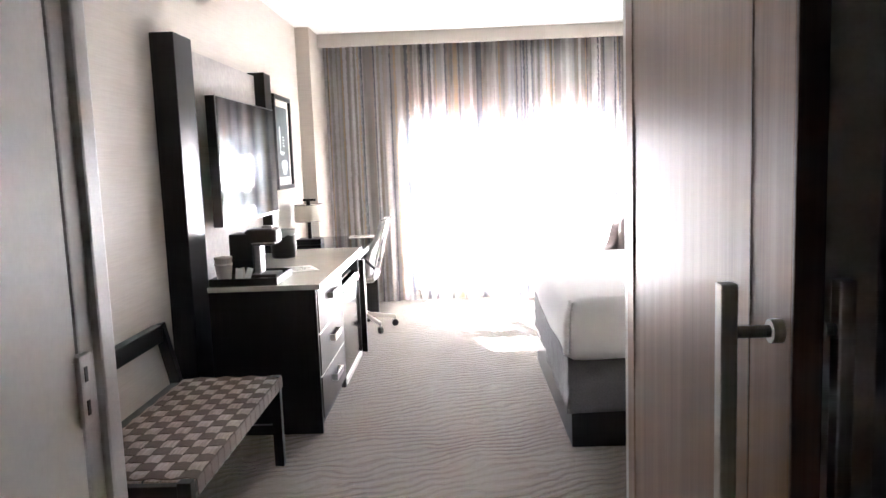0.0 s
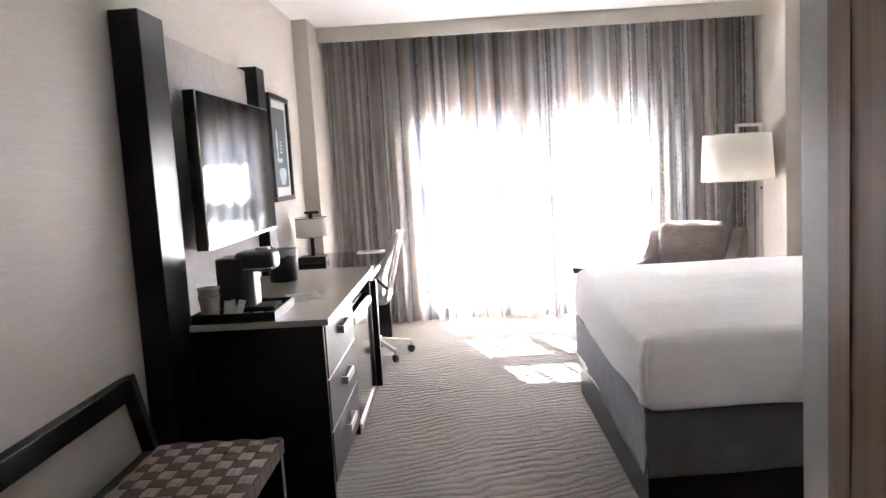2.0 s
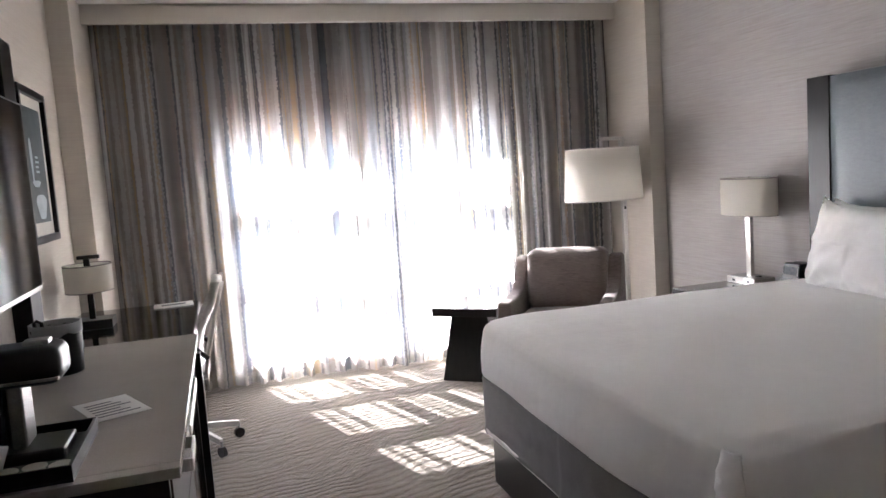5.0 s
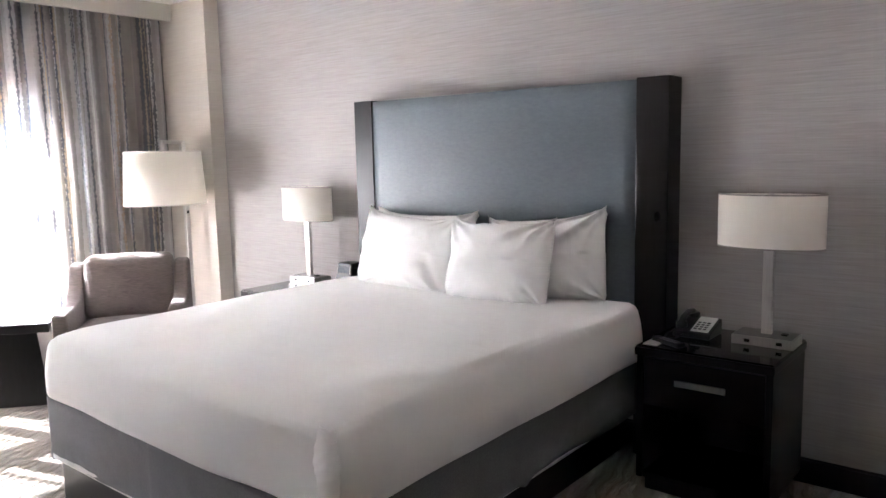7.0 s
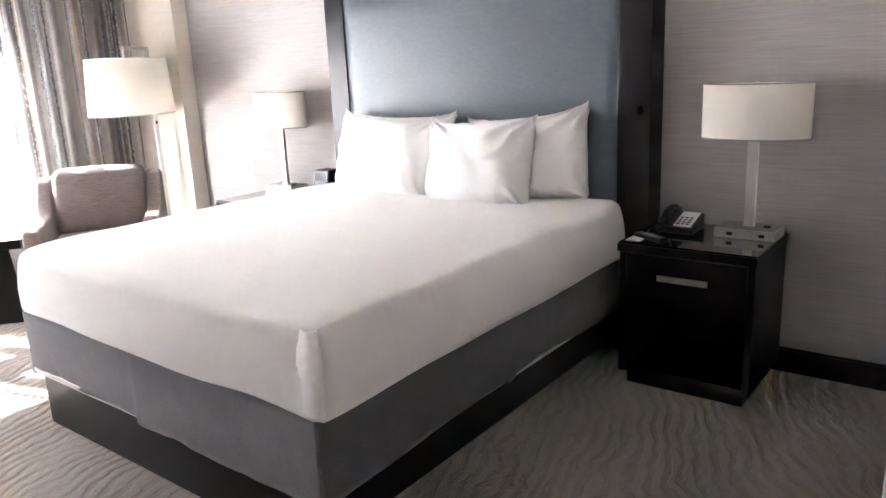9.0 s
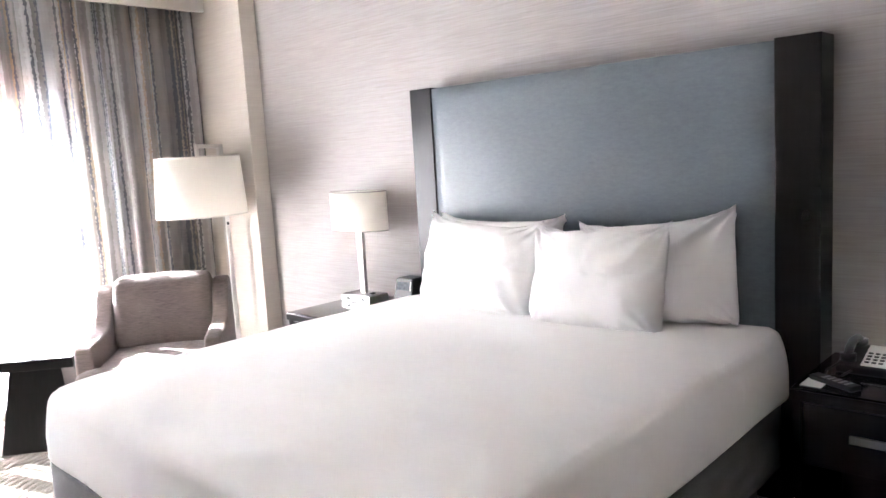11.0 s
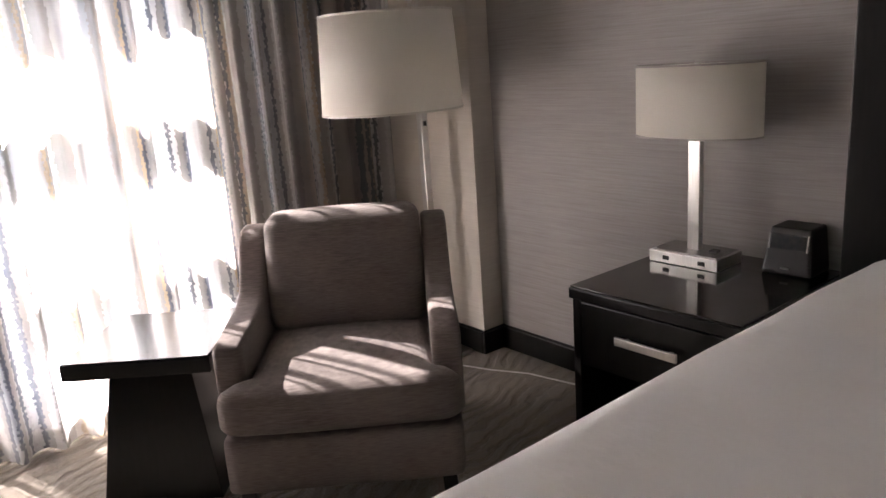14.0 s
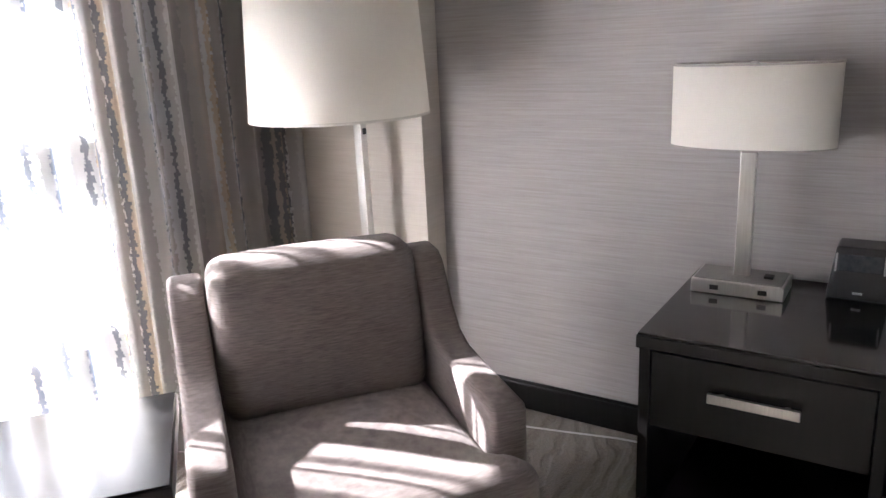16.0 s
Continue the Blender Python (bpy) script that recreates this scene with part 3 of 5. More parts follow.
# Unseen slab, added; kept dark so little light bounces onto the curtains.
structure("added_slab", box((-3.0, 8.285, -0.25), (4.5, 10.6, -0.03), 0.01), PAVING, "added dark slab outside the window")
bm = box((-3.0, 8.29, 1.800), (-0.05, 8.36, 3.0), 0.01)
box((-0.05, 8.29, 1.765), (1.10, 8.36, 3.0), 0.01, bm=bm)
box((1.10, 8.29, 1.840), (4.5, 8.36, 3.0), 0.01, bm=bm)
structure("balcony_beam", bm, TERRACOTTA, "terracotta rendered beam over the balcony")
structure("ground", box((-400, 8.29, -3.6), (400, 800, -3.5), 0), PAVING, "dark paved ground outside")

far_house = thing("apartment_building", "low pale rendered building across the court", "building", (6.0, 62.0, -3.5))
part("wall", box((-70, 58, -3.5), (90, 66, 6.7), 0.05), FACADE, far_house)
part("roof", box((-71, 57.4, 6.7), (91, 66.5, 7.1), 0.05), TERRACOTTA, far_house, "flat terracotta roof edge")
for i in range(14):
    for z in (-1.8, 1.9):
        part("window", box((-32 + i * 5.4, 57.93, z), (-29.4 + i * 5.4, 58.02, z + 1.9), 0.01), LCD, far_house)

# ---- curtains ----


def curtain(name, x0, x1, y, seed, label):
    """A hanging cloth with uneven folds that open out a little towards the hem."""
    rnd = random.Random(seed)
    bm = bmesh.new()
    uv = bm.loops.layers.uv.new("UVMap")
    folds, x = [], x0
    while x < x1:
        w = rnd.uniform(0.085, 0.155)
        folds.append((x, w, rnd.uniform(0.026, 0.046)))
        x += w
    cols = int((x1 - x0) / 0.0065)
    heights = [0.012 + 2.60 * k / 26 for k in range(27)]
    grid, arc = [], []
    run, prev = 0.0, None
    for i in range(cols + 1):
        xi = x0 + (x1 - x0) * i / cols
        fx, fw, fa = next((f for f in reversed(folds) if f[0] <= xi + 1e-9), folds[0])
        ph = 2 * math.pi * (xi - fx) / fw
        depth = fa * (math.cos(ph) - 0.25 * math.cos(2 * ph + 0.6))
        if prev is not None:
            run += math.hypot(xi - prev[0], depth - prev[1])
        prev = (xi, depth)
        arc.append(run)
        col = []
        for z in heights:
            k = 1 - z / 2.6
            sway = 0.010 * k * noise.noise(Vector((xi * 2.2, z * 0.8, seed)))
            open_out = 0.70 + 0.42 * k
            dx = 0.020 * k * noise.noise(Vector((xi * 1.3 + 9, z * 0.6, seed)))
            hem = 0.006 * noise.noise(Vector((xi * 6, seed, 0))) if z < 0.02 else 0
            col.append(bm.verts.new((xi + dx, y + depth * open_out + sway * 3, z + hem)))
        grid.append(col)
    for i in range(cols):
        for k in range(len(heights) - 1):
            f = bm.faces.new((grid[i][k], grid[i + 1][k], grid[i + 1][k + 1], grid[i][k + 1]))
            f.smooth = True
            for loop, (a, b) in zip(f.loops, ((i, k), (i + 1, k), (i + 1, k + 1), (i, k + 1))):
                loop[uv].uv = (arc[a] + seed * 3.7, heights[b])
    me = bpy.data.meshes.new(name)
    bm.to_mesh(me)
    bm.free()
    me.materials.append(CURTAIN)
    ob = new(name, me)
    return tagged(ob, label, "curtain", "window curtains")


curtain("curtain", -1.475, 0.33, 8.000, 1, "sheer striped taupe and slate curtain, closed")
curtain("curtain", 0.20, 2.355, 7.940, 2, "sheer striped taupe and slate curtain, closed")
# Added rod for the dark strip where the window stile shows through the overlap.
overlap_rod = thing("overlap_strip", "thin grey rod for the dark strip at the curtain overlap", "wand", (0.27, 7.855, 1.42))
part("strip_rod", rod((0.27, 7.855, 1.42), (0.245, 7.862, 2.568), 0.006), GREYPLASTIC, overlap_rod)
part("strip_end", rod((0.2715, 7.855, 1.40), (0.268, 7.856, 1.53), 0.0085), GREYPLASTIC, overlap_rod)

# ---- bed ----
bed = thing("bed_frame", "black bed plinth under a grey upholstered box base", "bed", (1.34, 4.78, 0))
part("plinth", box((0.36, 3.98, 0), (2.35, 5.62, 0.235), 0.004), BLACKWOOD, bed, "black wooden plinth")
part("mattress_edge", box((0.350, 3.893, 0.222), (2.33, 5.68, 0.2445), 0.004), PAPER, bed, "pale underside strip")


def skirt_side(a, b, seed):
    """A hanging cloth face of the box base, slightly loose, with an uneven lower hem."""
    bm = bmesh.new()
    a, b = Vector(a), Vector(b)
    along = (b - a).normalized()
    out = Vector((along.y, -along.x, 0))
    n, rows = 150, 12
    g = []
    for i in range(n + 1):
        s = (b - a).length * i / n
        col = []
        for k in range(rows + 1):
            z = 0.494 - 0.284 * k / rows
            d = 0.009 * noise.noise(Vector((s * 4 + k * 0.12, k * 0.35, seed))) * k / rows + 0.003 * noise.noise(Vector((s * 14, k * 0.6, seed + 3)))
            lift = 0.0
            if seed == 2:
                lift = 0.034 * math.exp(-((s - 0.72) / 0.26) ** 2) + 0.042 * math.exp(-((s - 1.42) / 0.34) ** 2)
                lift -= 0.022 * math.exp(-((s - 1.0) / 0.04) ** 2)
            elif seed == 1:
                # a lapped seam: the cloth beyond it stands proud and hangs lower
                lap = 1 / (1 + math.exp(-(s - 0.84) / 0.006))
                lift = 0.020 * (1 - lap) - 0.004 * lap
                d += 0.011 * lap * math.exp(-max(0.0, s - 0.84) / 0.35) * (0.35 + 0.65 * k / rows)
                d += 0.010 * (k / rows) * noise.noise(Vector((s * 7, k * 0.25, 21))) * lap
            lift *= (k / rows) ** 2
            bunch = 0.004 * math.exp(-((s - (1.80 if seed == 1 else 0.0)) / 0.10) ** 2) * (k / rows) ** 2 if seed < 3 else 0.0
            d += bunch * (1 + noise.noise(Vector((s * 30, k * 0.5, seed))))
            drop = lift + 0.020 * noise.noise(Vector((s * 2.3, seed, 5))) * (k / rows) ** 3
            col.append(bm.verts.new(a + along * s + out * d + Vector((0, 0, z + drop))))
        g.append(col)
    for i in range(n):
        for k in range(rows):
            bm.faces.new((g[i][k], g[i][k + 1], g[i + 1][k + 1], g[i + 1][k]))
    ext = bmesh.ops.extrude_face_region(bm, geom=bm.faces[:])
    bmesh.ops.translate(bm, verts=[v for v in ext["geom"] if isinstance(v, bmesh.types.BMVert)], vec=-out * 0.008)
    return bm


skirt = part("box_base", box((0.366, 3.895, 0.245), (2.33, 5.69, 0.480), 0.02, 3), SKIRT, bed, "grey cloth box base")
part("skirt_cloth", skirt_side((0.356, 5.70, 0), (0.333, 3.885, 0), 1), SKIRT, skirt, smooth=True)
part("skirt_cloth", skirt_side((0.333, 3.880, 0), (2.32, 3.880, 0), 2), SKIRT, skirt, smooth=True)
part("skirt_cloth", skirt_side((2.32, 5.703, 0), (0.356, 5.703, 0), 3), SKIRT, skirt, smooth=True)

# made-up mattress: a long rounded block with tucked corners
bm = soft_block((0.318, 3.850, 0.478), (2.345, 5.718, 0.770), 0.045, 30, 0.022, 0.008, 2.6)
for v in bm.verts:
    k = max(0.0, (v.co.z - 0.6) / 0.18)
    edge = 0.042 * k * k
    v.co.y += edge * max(0.0, 1 - (v.co.y - 3.85) / 0.16) - edge * max(0.0, 1 - (5.728 - v.co.y) / 0.16)
    v.co.z -= 0.016 * k * max(0.0, 1 - (v.co.x - 0.32) / 0.20) ** 2
    v.co.x += 0.022 * k * max(0.0, 1 - (v.co.x - 0.315) / 0.25)
    v.co.z += 0.010 * noise.noise(Vector((v.co.x * 1.7, v.co.y * 1.7, 0))) * k
    v.co.x += 0.032 * max(0.0, 1 - (v.co.x - 0.315) / 0.5) * max(0.0, min(1.0, (v.co.y - 4.6) / 1.1))
    v.co.z += 0.02 * noise.noise(Vector((v.co.x * 2.5, v.co.y * 2.5, 4))) * max(0.0, (0.52 - v.co.z) / 0.05)
duvet = part("bedding", bm, LINEN, None, smooth=True)
tagged(duvet, "smooth white sheet tucked over the mattress", "bedding")


def corner_fold():
    """The tucked envelope fold: a tapering flap that lies on the foot side beside the corner."""
    bm = bmesh.new()
    g = []
    for i in range(9):
        u = i / 8
        row = []
        for k in range(43):
            w = k / 42
            wide = 0.45 + 0.55 * math.sin(math.pi * 0.5 * min(1.0, 2.2 * w)) - 0.25 * w
            along = (u - 0.28) * 0.135 * wide
            x = 0.3125 + (0.022 * (along / 0.038) ** 2 if along < 0 else 0.020 * (along / 0.1) ** 2)
            y = 3.853 + (along * 0.35 if along < 0 else along)
            bulge = 0.004 * math.sin(math.pi * u) + 0.006 * math.exp(-(w / 0.12) ** 2) * math.sin(math.pi * u) ** 0.6
            bulge += 0.004 * noise.noise(Vector((u * 3.0, w * 15 - u * 5, 1))) * min(1.0, 4 * w)
            lean = 0.034 * max(0.0, (0.40 - w) / 0.40) ** 1.5
            row.append(bm.verts.new((x + lean - bulge, y + lean - (0.012 * (1 - u) ** 2 if along < 0 else 0.0), 0.750 - 0.240 * w)))
        g.append(row)
    for i in range(8):
        for k in range(42):
            bm.faces.new((g[i][k], g[i + 1][k], g[i + 1][k + 1], g[i][k + 1]))
    ext = bmesh.ops.extrude_face_region(bm, geom=bm.faces[:])
    bmesh.ops.translate(bm, verts=[v for v in ext["geom"] if isinstance(v, bmesh.types.BMVert)], vec=(0.010, 0.008, 0))
    return bm


fold = part("corner_fold", corner_fold(), LINEN, None, smooth=True)
fold.parent = duvet

headboard = thing("headboard", "tall blue-grey leather headboard in a black frame", "headboard", (2.43, 4.763, 0))
part("side_post", box((2.350, 3.752, 0), (2.498, 3.912, 1.828), 0.004), BLACKWOOD, headboard)
part("side_post", box((2.350, 5.635, 0), (2.498, 5.786, 1.828), 0.004), BLACKWOOD, headboard)
pad = soft_block((2.353, 3.9125, 0.30), (2.495, 5.6345, 1.822), 0.008, 14, 0.003)
part("leather_pad", pad, LEATHER, headboard, "blue-grey embossed leather pad", smooth=True)


def pillow(name, w, h, t, m, seed, label):
    """A plump pillow standing on its edge, with drawn-out corners."""
    bm = bmesh.new()
    n = 64
    sheets = []
    for side in (1, -1):
        g = []
        for i in range(n + 1):
            row = []
            for k in range(n + 1):
                u, v = 2 * i / n - 1, 2 * k / n - 1
                uu, vv = abs(u), abs(v)
                fat = max(0.0, (1 - uu ** 3.2) * (1 - vv ** 3.2)) ** 0.60
                pinch = 1 - (0.15 * (1 - uu ** 5) + 0.05 * (1 - uu ** 2)) * vv ** 4 * (1.0 if v > 0 else 0.30)
                pinch2 = 1 - (0.030 * (1 - vv ** 6) + 0.01 * (1 - vv ** 2)) * uu ** 4
                if v < 0:
                    pinch2 -= 0.055 * vv ** 7
                p = Vector((u * w / 2 * pinch2, side * t / 2 * fat, v * h / 2 * pinch))
                sag = 0.10 * t * (1 - v) * 0.5 * fat
                p.y += side * sag
                crease = 0.012 * noise.noise(Vector((u * 2.6 + seed, v * 2.6, side))) + 0.016 * (uu * vv) * noise.noise(Vector((u * 9 + seed, v * 4, 2 * side)))
                reach = math.hypot(1 - uu, 1 - vv)
                quarter = (1 if u > 0 else 2) + (3 if v > 0 else 7)
                way = math.atan2(1.02 - vv, 1.02 - uu)
                fan = math.sin(13 * way + seed * quarter + 1.5 * noise.noise(Vector((way * 3, reach * 2, seed + quarter)))) * math.exp(-(3.0 + 1.6 * math.sin(seed * 3.1 + quarter)) * reach)
                pucker = math.sin(u * 26 + seed * 2) * max(0.0, (vv - 0.72) / 0.28) * (1 - vv) * 2.2
                p.y += side * (crease + 0.024 * fan + 0.016 * pucker) * (1 if fat > 0.1 else 0.2)
                p.z += 0.007 * vv ** 6 * noise.noise(Vector((u * 5 + seed, side * 0.0, v)))
                row.append(p)
            g.append(row)
        sheets.append(g)
    front = [[bm.verts.new(p) for p in row] for row in sheets[0]]
    back = [[front[i][k] if i in (0, n) or k in (0, n) else bm.verts.new(sheets[1][i][k]) for k in range(n + 1)] for i in range(n + 1)]
    for g, flip in ((front, False), (back, True)):
        for i in range(n):
            for k in range(n):
                q = (g[i][k], g[i + 1][k], g[i + 1][k + 1], g[i][k + 1])
                bm.faces.new(q[::-1] if flip else q)
    ob = part(name, bm, LINEN, None, smooth=True)
    ob.matrix_basis = m
    return tagged(ob, label, "pillow", "bed pillows")


pillow("pillow", 0.78, 0.44, 0.17, pose(2.255, 5.17, 0.972, 9, 0, 90 - 2), 1, "plump white pillow leaning on the headboard")
pillow("pillow", 0.69, 0.46, 0.18, pose(2.250, 4.35, 0.970, 10, 6, 90 + 2), 2, "plump white pillow leaning on the headboard")
pillow("pillow", 0.75, 0.47, 0.20, pose(2.105, 5.165, 0.962, 13, -2, 90 - 7), 3, "plump white pillow in front of another pillow")
pillow("pillow", 0.60, 0.46, 0.20, pose(2.060, 4.505, 0.957, 15, 1, 90 + 3), 4, "plump white pillow in front of another pillow")


# ---- bedside ----


def nightstand(x0, x1, y0, y1, label):
    """A black gloss cabinet with a drawer above an open shelf, on a set-back plinth."""
    ns = thing("nightstand", label, "nightstand", ((x0 + x1) / 2, (y0 + y1) / 2, 0), group="pair of nightstands")
    part("plinth", box((x0 + 0.04, y0 + 0.03, 0), (x1, y1 - 0.03, 0.06), 0.003), BLACKWOOD, ns)
    part("side_panel", box((x0 + 0.012, y0, 0.06), (x1, y0 + 0.028, 0.612), 0.003), BLACKWOOD, ns)
    part("side_panel", box((x0 + 0.012, y1 - 0.028, 0.06), (x1, y1, 0.612), 0.003), BLACKWOOD, ns)
    part("shelf_floor", box((x0 + 0.02, y0 + 0.029, 0.06), (x1, y1 - 0.029, 0.085), 0.002), BLACKWOOD, ns)
    part("back_panel", box((x1 - 0.015, y0 + 0.029, 0.086), (x1 - 0.002, y1 - 0.029, 0.612), 0.001), BLACKWOOD, ns)
    part("drawer_box", box((x0 + 0.04, y0 + 0.031, 0.40), (x1 - 0.02, y1 - 0.031, 0.600), 0.002), BLACKWOOD, ns)
    front = part("drawer_front", box((x0 + 0.016, y0 + 0.031, 0.395), (x0 + 0.038, y1 - 0.031, 0.604), 0.003), BLACKWOOD, ns)
    ym = (y0 + y1) / 2
    handle = part("handle", box((x0 - 0.014, ym - 0.105, 0.506), (x0 - 0.004, ym + 0.105, 0.532), 0.002), CHROME, front, "flat brushed-nickel bar handle")
    for dy in (-0.08, 0.068):
        part("handle_post", box((x0 - 0.005, ym + dy, 0.513), (x0 + 0.016, ym + dy + 0.012, 0.525), 0.001), CHROME, front)
    part("top", box((x0, y0 - 0.006, 0.614), (x1, y1 + 0.006, 0.649), 0.004), BLACKWOOD, ns)
    part("glass_top", box((x0 + 0.004, y0 - 0.002, 0.6495), (x1 - 0.002, y1 + 0.002, 0.656), 0.002), BLACKGLOSS, ns, "polished black top")


nightstand(1.985, 2.480, 3.172, 3.735, "black lacquer nightstand with one drawer and open shelf")
nightstand(1.870, 2.480, 5.825, 6.392, "black lacquer nightstand with one drawer and open shelf")


def oval_shade(centre, ax, ay, z0, z1, parent):
    """An open oval drum shade with dark trim at both rims and a spider fitting."""
    bm = lathe([(1.0, z0), (1.0, z1), (0.985, z1), (0.985, z0), (1.0, z0)], (centre[0], centre[1], 0), 56, (ax, ay))
    sh = part("shade", bm, SHADE, parent, "ivory fabric drum shade", smooth=False)
    for p in sh.data.polygons:
        p.use_smooth = abs(p.normal.z) < 0.5
    for z in (z0, z1):
        part("shade_trim", lathe([(1.006, z - 0.003), (1.006, z + 0.003), (0.982, z + 0.003), (0.982, z - 0.003), (1.006, z - 0.003)], (centre[0], centre[1], 0), 56, (ax, ay)), SHADE_TRIM, sh)
    part("spider", box((centre[0] - 0.003, centre[1] - ay * 0.98, z1 - 0.012), (centre[0] + 0.003, centre[1] + ay * 0.98, z1 - 0.007), 0), CHROME, sh)
    part("finial", lathe([(0.001, z1 + 0.006), (0.010, z1 + 0.004), (0.010, z1 - 0.014), (0.001, z1 - 0.014)], (centre[0], centre[1], 0), 16), CHROME, sh)
    return sh


def table_lamp(cx, cy, label):
    """Bedside lamp: metal outlet box, flat square stem and oval shade."""
    z = 0.657
    lamp = thing("table_lamp", label, "lamp", (cx, cy, z), group="bedside lamps")
    base = part("base_box", box((cx - 0.075, cy - 0.125, z), (cx + 0.075, cy + 0.125, z + 0.040), 0.003), CHROME, lamp, "brushed-nickel base with outlets")
    part("base_top", box((cx - 0.068, cy - 0.118, z + 0.0405), (cx + 0.068, cy + 0.118, z + 0.044), 0.002), STEEL, base)
    for dy in (-0.07, 0.06):
        part("outlet", box((cx - 0.0775, cy + dy - 0.012, z + 0.013), (cx - 0.0745, cy + dy + 0.012, z + 0.027), 0.002), PLASTIC, base)
    part("switch", box((cx - 0.02, cy - 0.088, z + 0.044), (cx + 0.01, cy - 0.062, z + 0.052), 0.003), PLASTIC, base)
    part("stem", box((cx - 0.012, cy - 0.021, z + 0.042), (cx + 0.012, cy + 0.021, 1.18), 0.002), CHROME, lamp, "flat brushed-nickel stem")
    part("socket", rod((cx, cy, 1.18), (cx, cy, 1.225), 0.016), PLASTIC, lamp)
    part("bulb", lathe([(0.001, 1.225), (0.014, 1.226), (0.024, 1.25), (0.020, 1.272), (0.001, 1.282)], (cx, cy, 0), 16), PAPER, lamp, smooth=True)
    oval_shade((cx, cy), 0.112, 0.216, 1.075, 1.298, lamp)


table_lamp(2.318, 3.290, "nickel bedside lamp with an ivory oval shade, unlit")
table_lamp(2.318, 6.235, "nickel bedside lamp with an ivory oval shade, unlit")

# clock radio
clock = thing("clock_radio", "black wedge-shaped clock radio on the nightstand", "clock", (2.40, 5.94, 0.657))
bm = box((2.335, 5.862, 0.657), (2.470, 6.018, 0.800), 0.012, 3)
for v in bm.verts:
    k = (v.co.z - 0.657) / 0.143
    v.co.x += 0.030 * k * (1 - (v.co.x - 2.335) / 0.135)
    v.co.y += (5.94 - v.co.y) * 0.20 * k
part("body", bm, PLASTIC, clock)
bm = box((2.336, 5.885, 0.735), (2.342, 5.995, 0.780), 0.003)
for v in bm.verts:
    v.co.x += 0.030 * (v.co.z - 0.657) / 0.143 - 0.004
part("display", bm, LCD, clock, "dim glassy display")
for y in (5.879, 5.9965):
    bm = box((2.334, y, 0.733), (2.3415, y + 0.0045, 0.782), 0.001)
    for v in bm.verts:
        v.co.x += 0.030 * (v.co.z - 0.657) / 0.143 - 0.004
    part("display_trim", bm, STEEL, clock, "thin silver trim")
part("badge", box((2.331, 5.928, 0.677), (2.336, 5.952, 0.682), 0), GREYPLASTIC, clock)

# telephone
phone = thing("telephone", "black desk telephone with a pale keypad", "telephone", (2.30, 3.585, 0.657))
bm = box((2.215, 3.49, 0.657), (2.40, 3.68, 0.715), 0.010, 3)
for v in bm.verts:
    if v.co.z > 0.69:
        v.co.z += -0.028 + 0.32 * (v.co.x - 2.215)
part("base", bm, PLASTIC, phone)
bm = box((2.232, 3.505, 0.0), (2.385, 3.595, 0.004), 0.001)
for v in bm.verts:
    v.co.z += 0.689 + 0.32 * (v.co.x - 2.215)
face = part("keypad", bm, PAPER, phone, "white key plate")
for i in range(4):
    for k in range(3):
        x, y = 2.250 + i * 0.022, 3.522 + k * 0.024
        z = 0.692 + 0.32 * (x - 2.215)
        part("key", box((x, y, z), (x + 0.014, y + 0.016, z + 0.006), 0.002), PLASTIC, face)
bm = tube([(2.215, 3.635, 0.735), (2.25, 3.637, 0.765), (2.31, 3.638, 0.782), (2.37, 3.637, 0.780), (2.405, 3.635, 0.757)], 0.017, 10)
rod((2.222, 3.635, 0.715), (2.222, 3.635, 0.748), 0.029, 16, bm=bm)
rod((2.398, 3.635, 0.735), (2.398, 3.635, 0.768), 0.029, 16, bm=bm)
part("handset", bm, PLASTIC, phone, smooth=True)
phone.scale = (0.88, 0.88, 0.78)
part("cord", tube([(2.222, 3.665, 0.70), (2.18, 3.70, 0.672), (2.13, 3.69, 0.664), (2.15, 3.64, 0.664), (2.21, 3.62, 0.675)], 0.005, 6), PLASTIC, phone)

remote = thing("remote_control", "slim black television remote on the nightstand", "remote control", (2.08, 3.63, 0.657), -28, local=True)
part("body", box((-0.023, -0.085, 0), (0.023, 0.085, 0.018), 0.006, 3), PLASTIC, remote)
for i in range(5):
    for k in range(3):
        part("button", box((-0.016 + k * 0.012, -0.06 + i * 0.022, 0.018), (-0.008 + k * 0.012, -0.05 + i * 0.022, 0.020), 0.001), GREYPLASTIC, remote)
card = part("note_card", box((2.02, 3.655, 0.657), (2.12, 3.72, 0.6585), 0), PAPER)
tagged(card, "small white card under the remote", "card")

# thin cable on the carpet by the nightstand
cable = part("power_cable", tube([(2.20, 7.33, 0.006), (2.25, 7.21, 0.004), (2.335, 7.05, 0.004), (2.378, 6.85, 0.004), (2.428, 6.64, 0.004), (2.445, 6.50, 0.004), (2.452, 6.405, 0.006)], 0.0035, 6), WHITECORD)
tagged(cable, "thin white cable lying on the carpet", "cable")

# ---- floor lamp ----
fl = thing("floor_lamp", "nickel floor lamp with a large ivory drum shade", "lamp", (2.235, 7.545, 0))
part("base_plate", box((2.10, 7.42, 0), (2.34, 7.66, 0.022), 0.004), CHROME, fl)
pole = part("pole", box((2.218, 7.528, 0.022), (2.252, 7.562, 1.640), 0.002), CHROME, fl, "square brushed-nickel pole")
part("arm", beam((2.249, 7.552, 1.628), (1.985, 7.418, 1.628), 0.026, 0.024, side=(0, 0, 1)), CHROME, fl)
part("drop_rod", beam((1.997, 7.424, 1.616), (1.997, 7.424, 1.30), 0.022, 0.022), CHROME, fl)
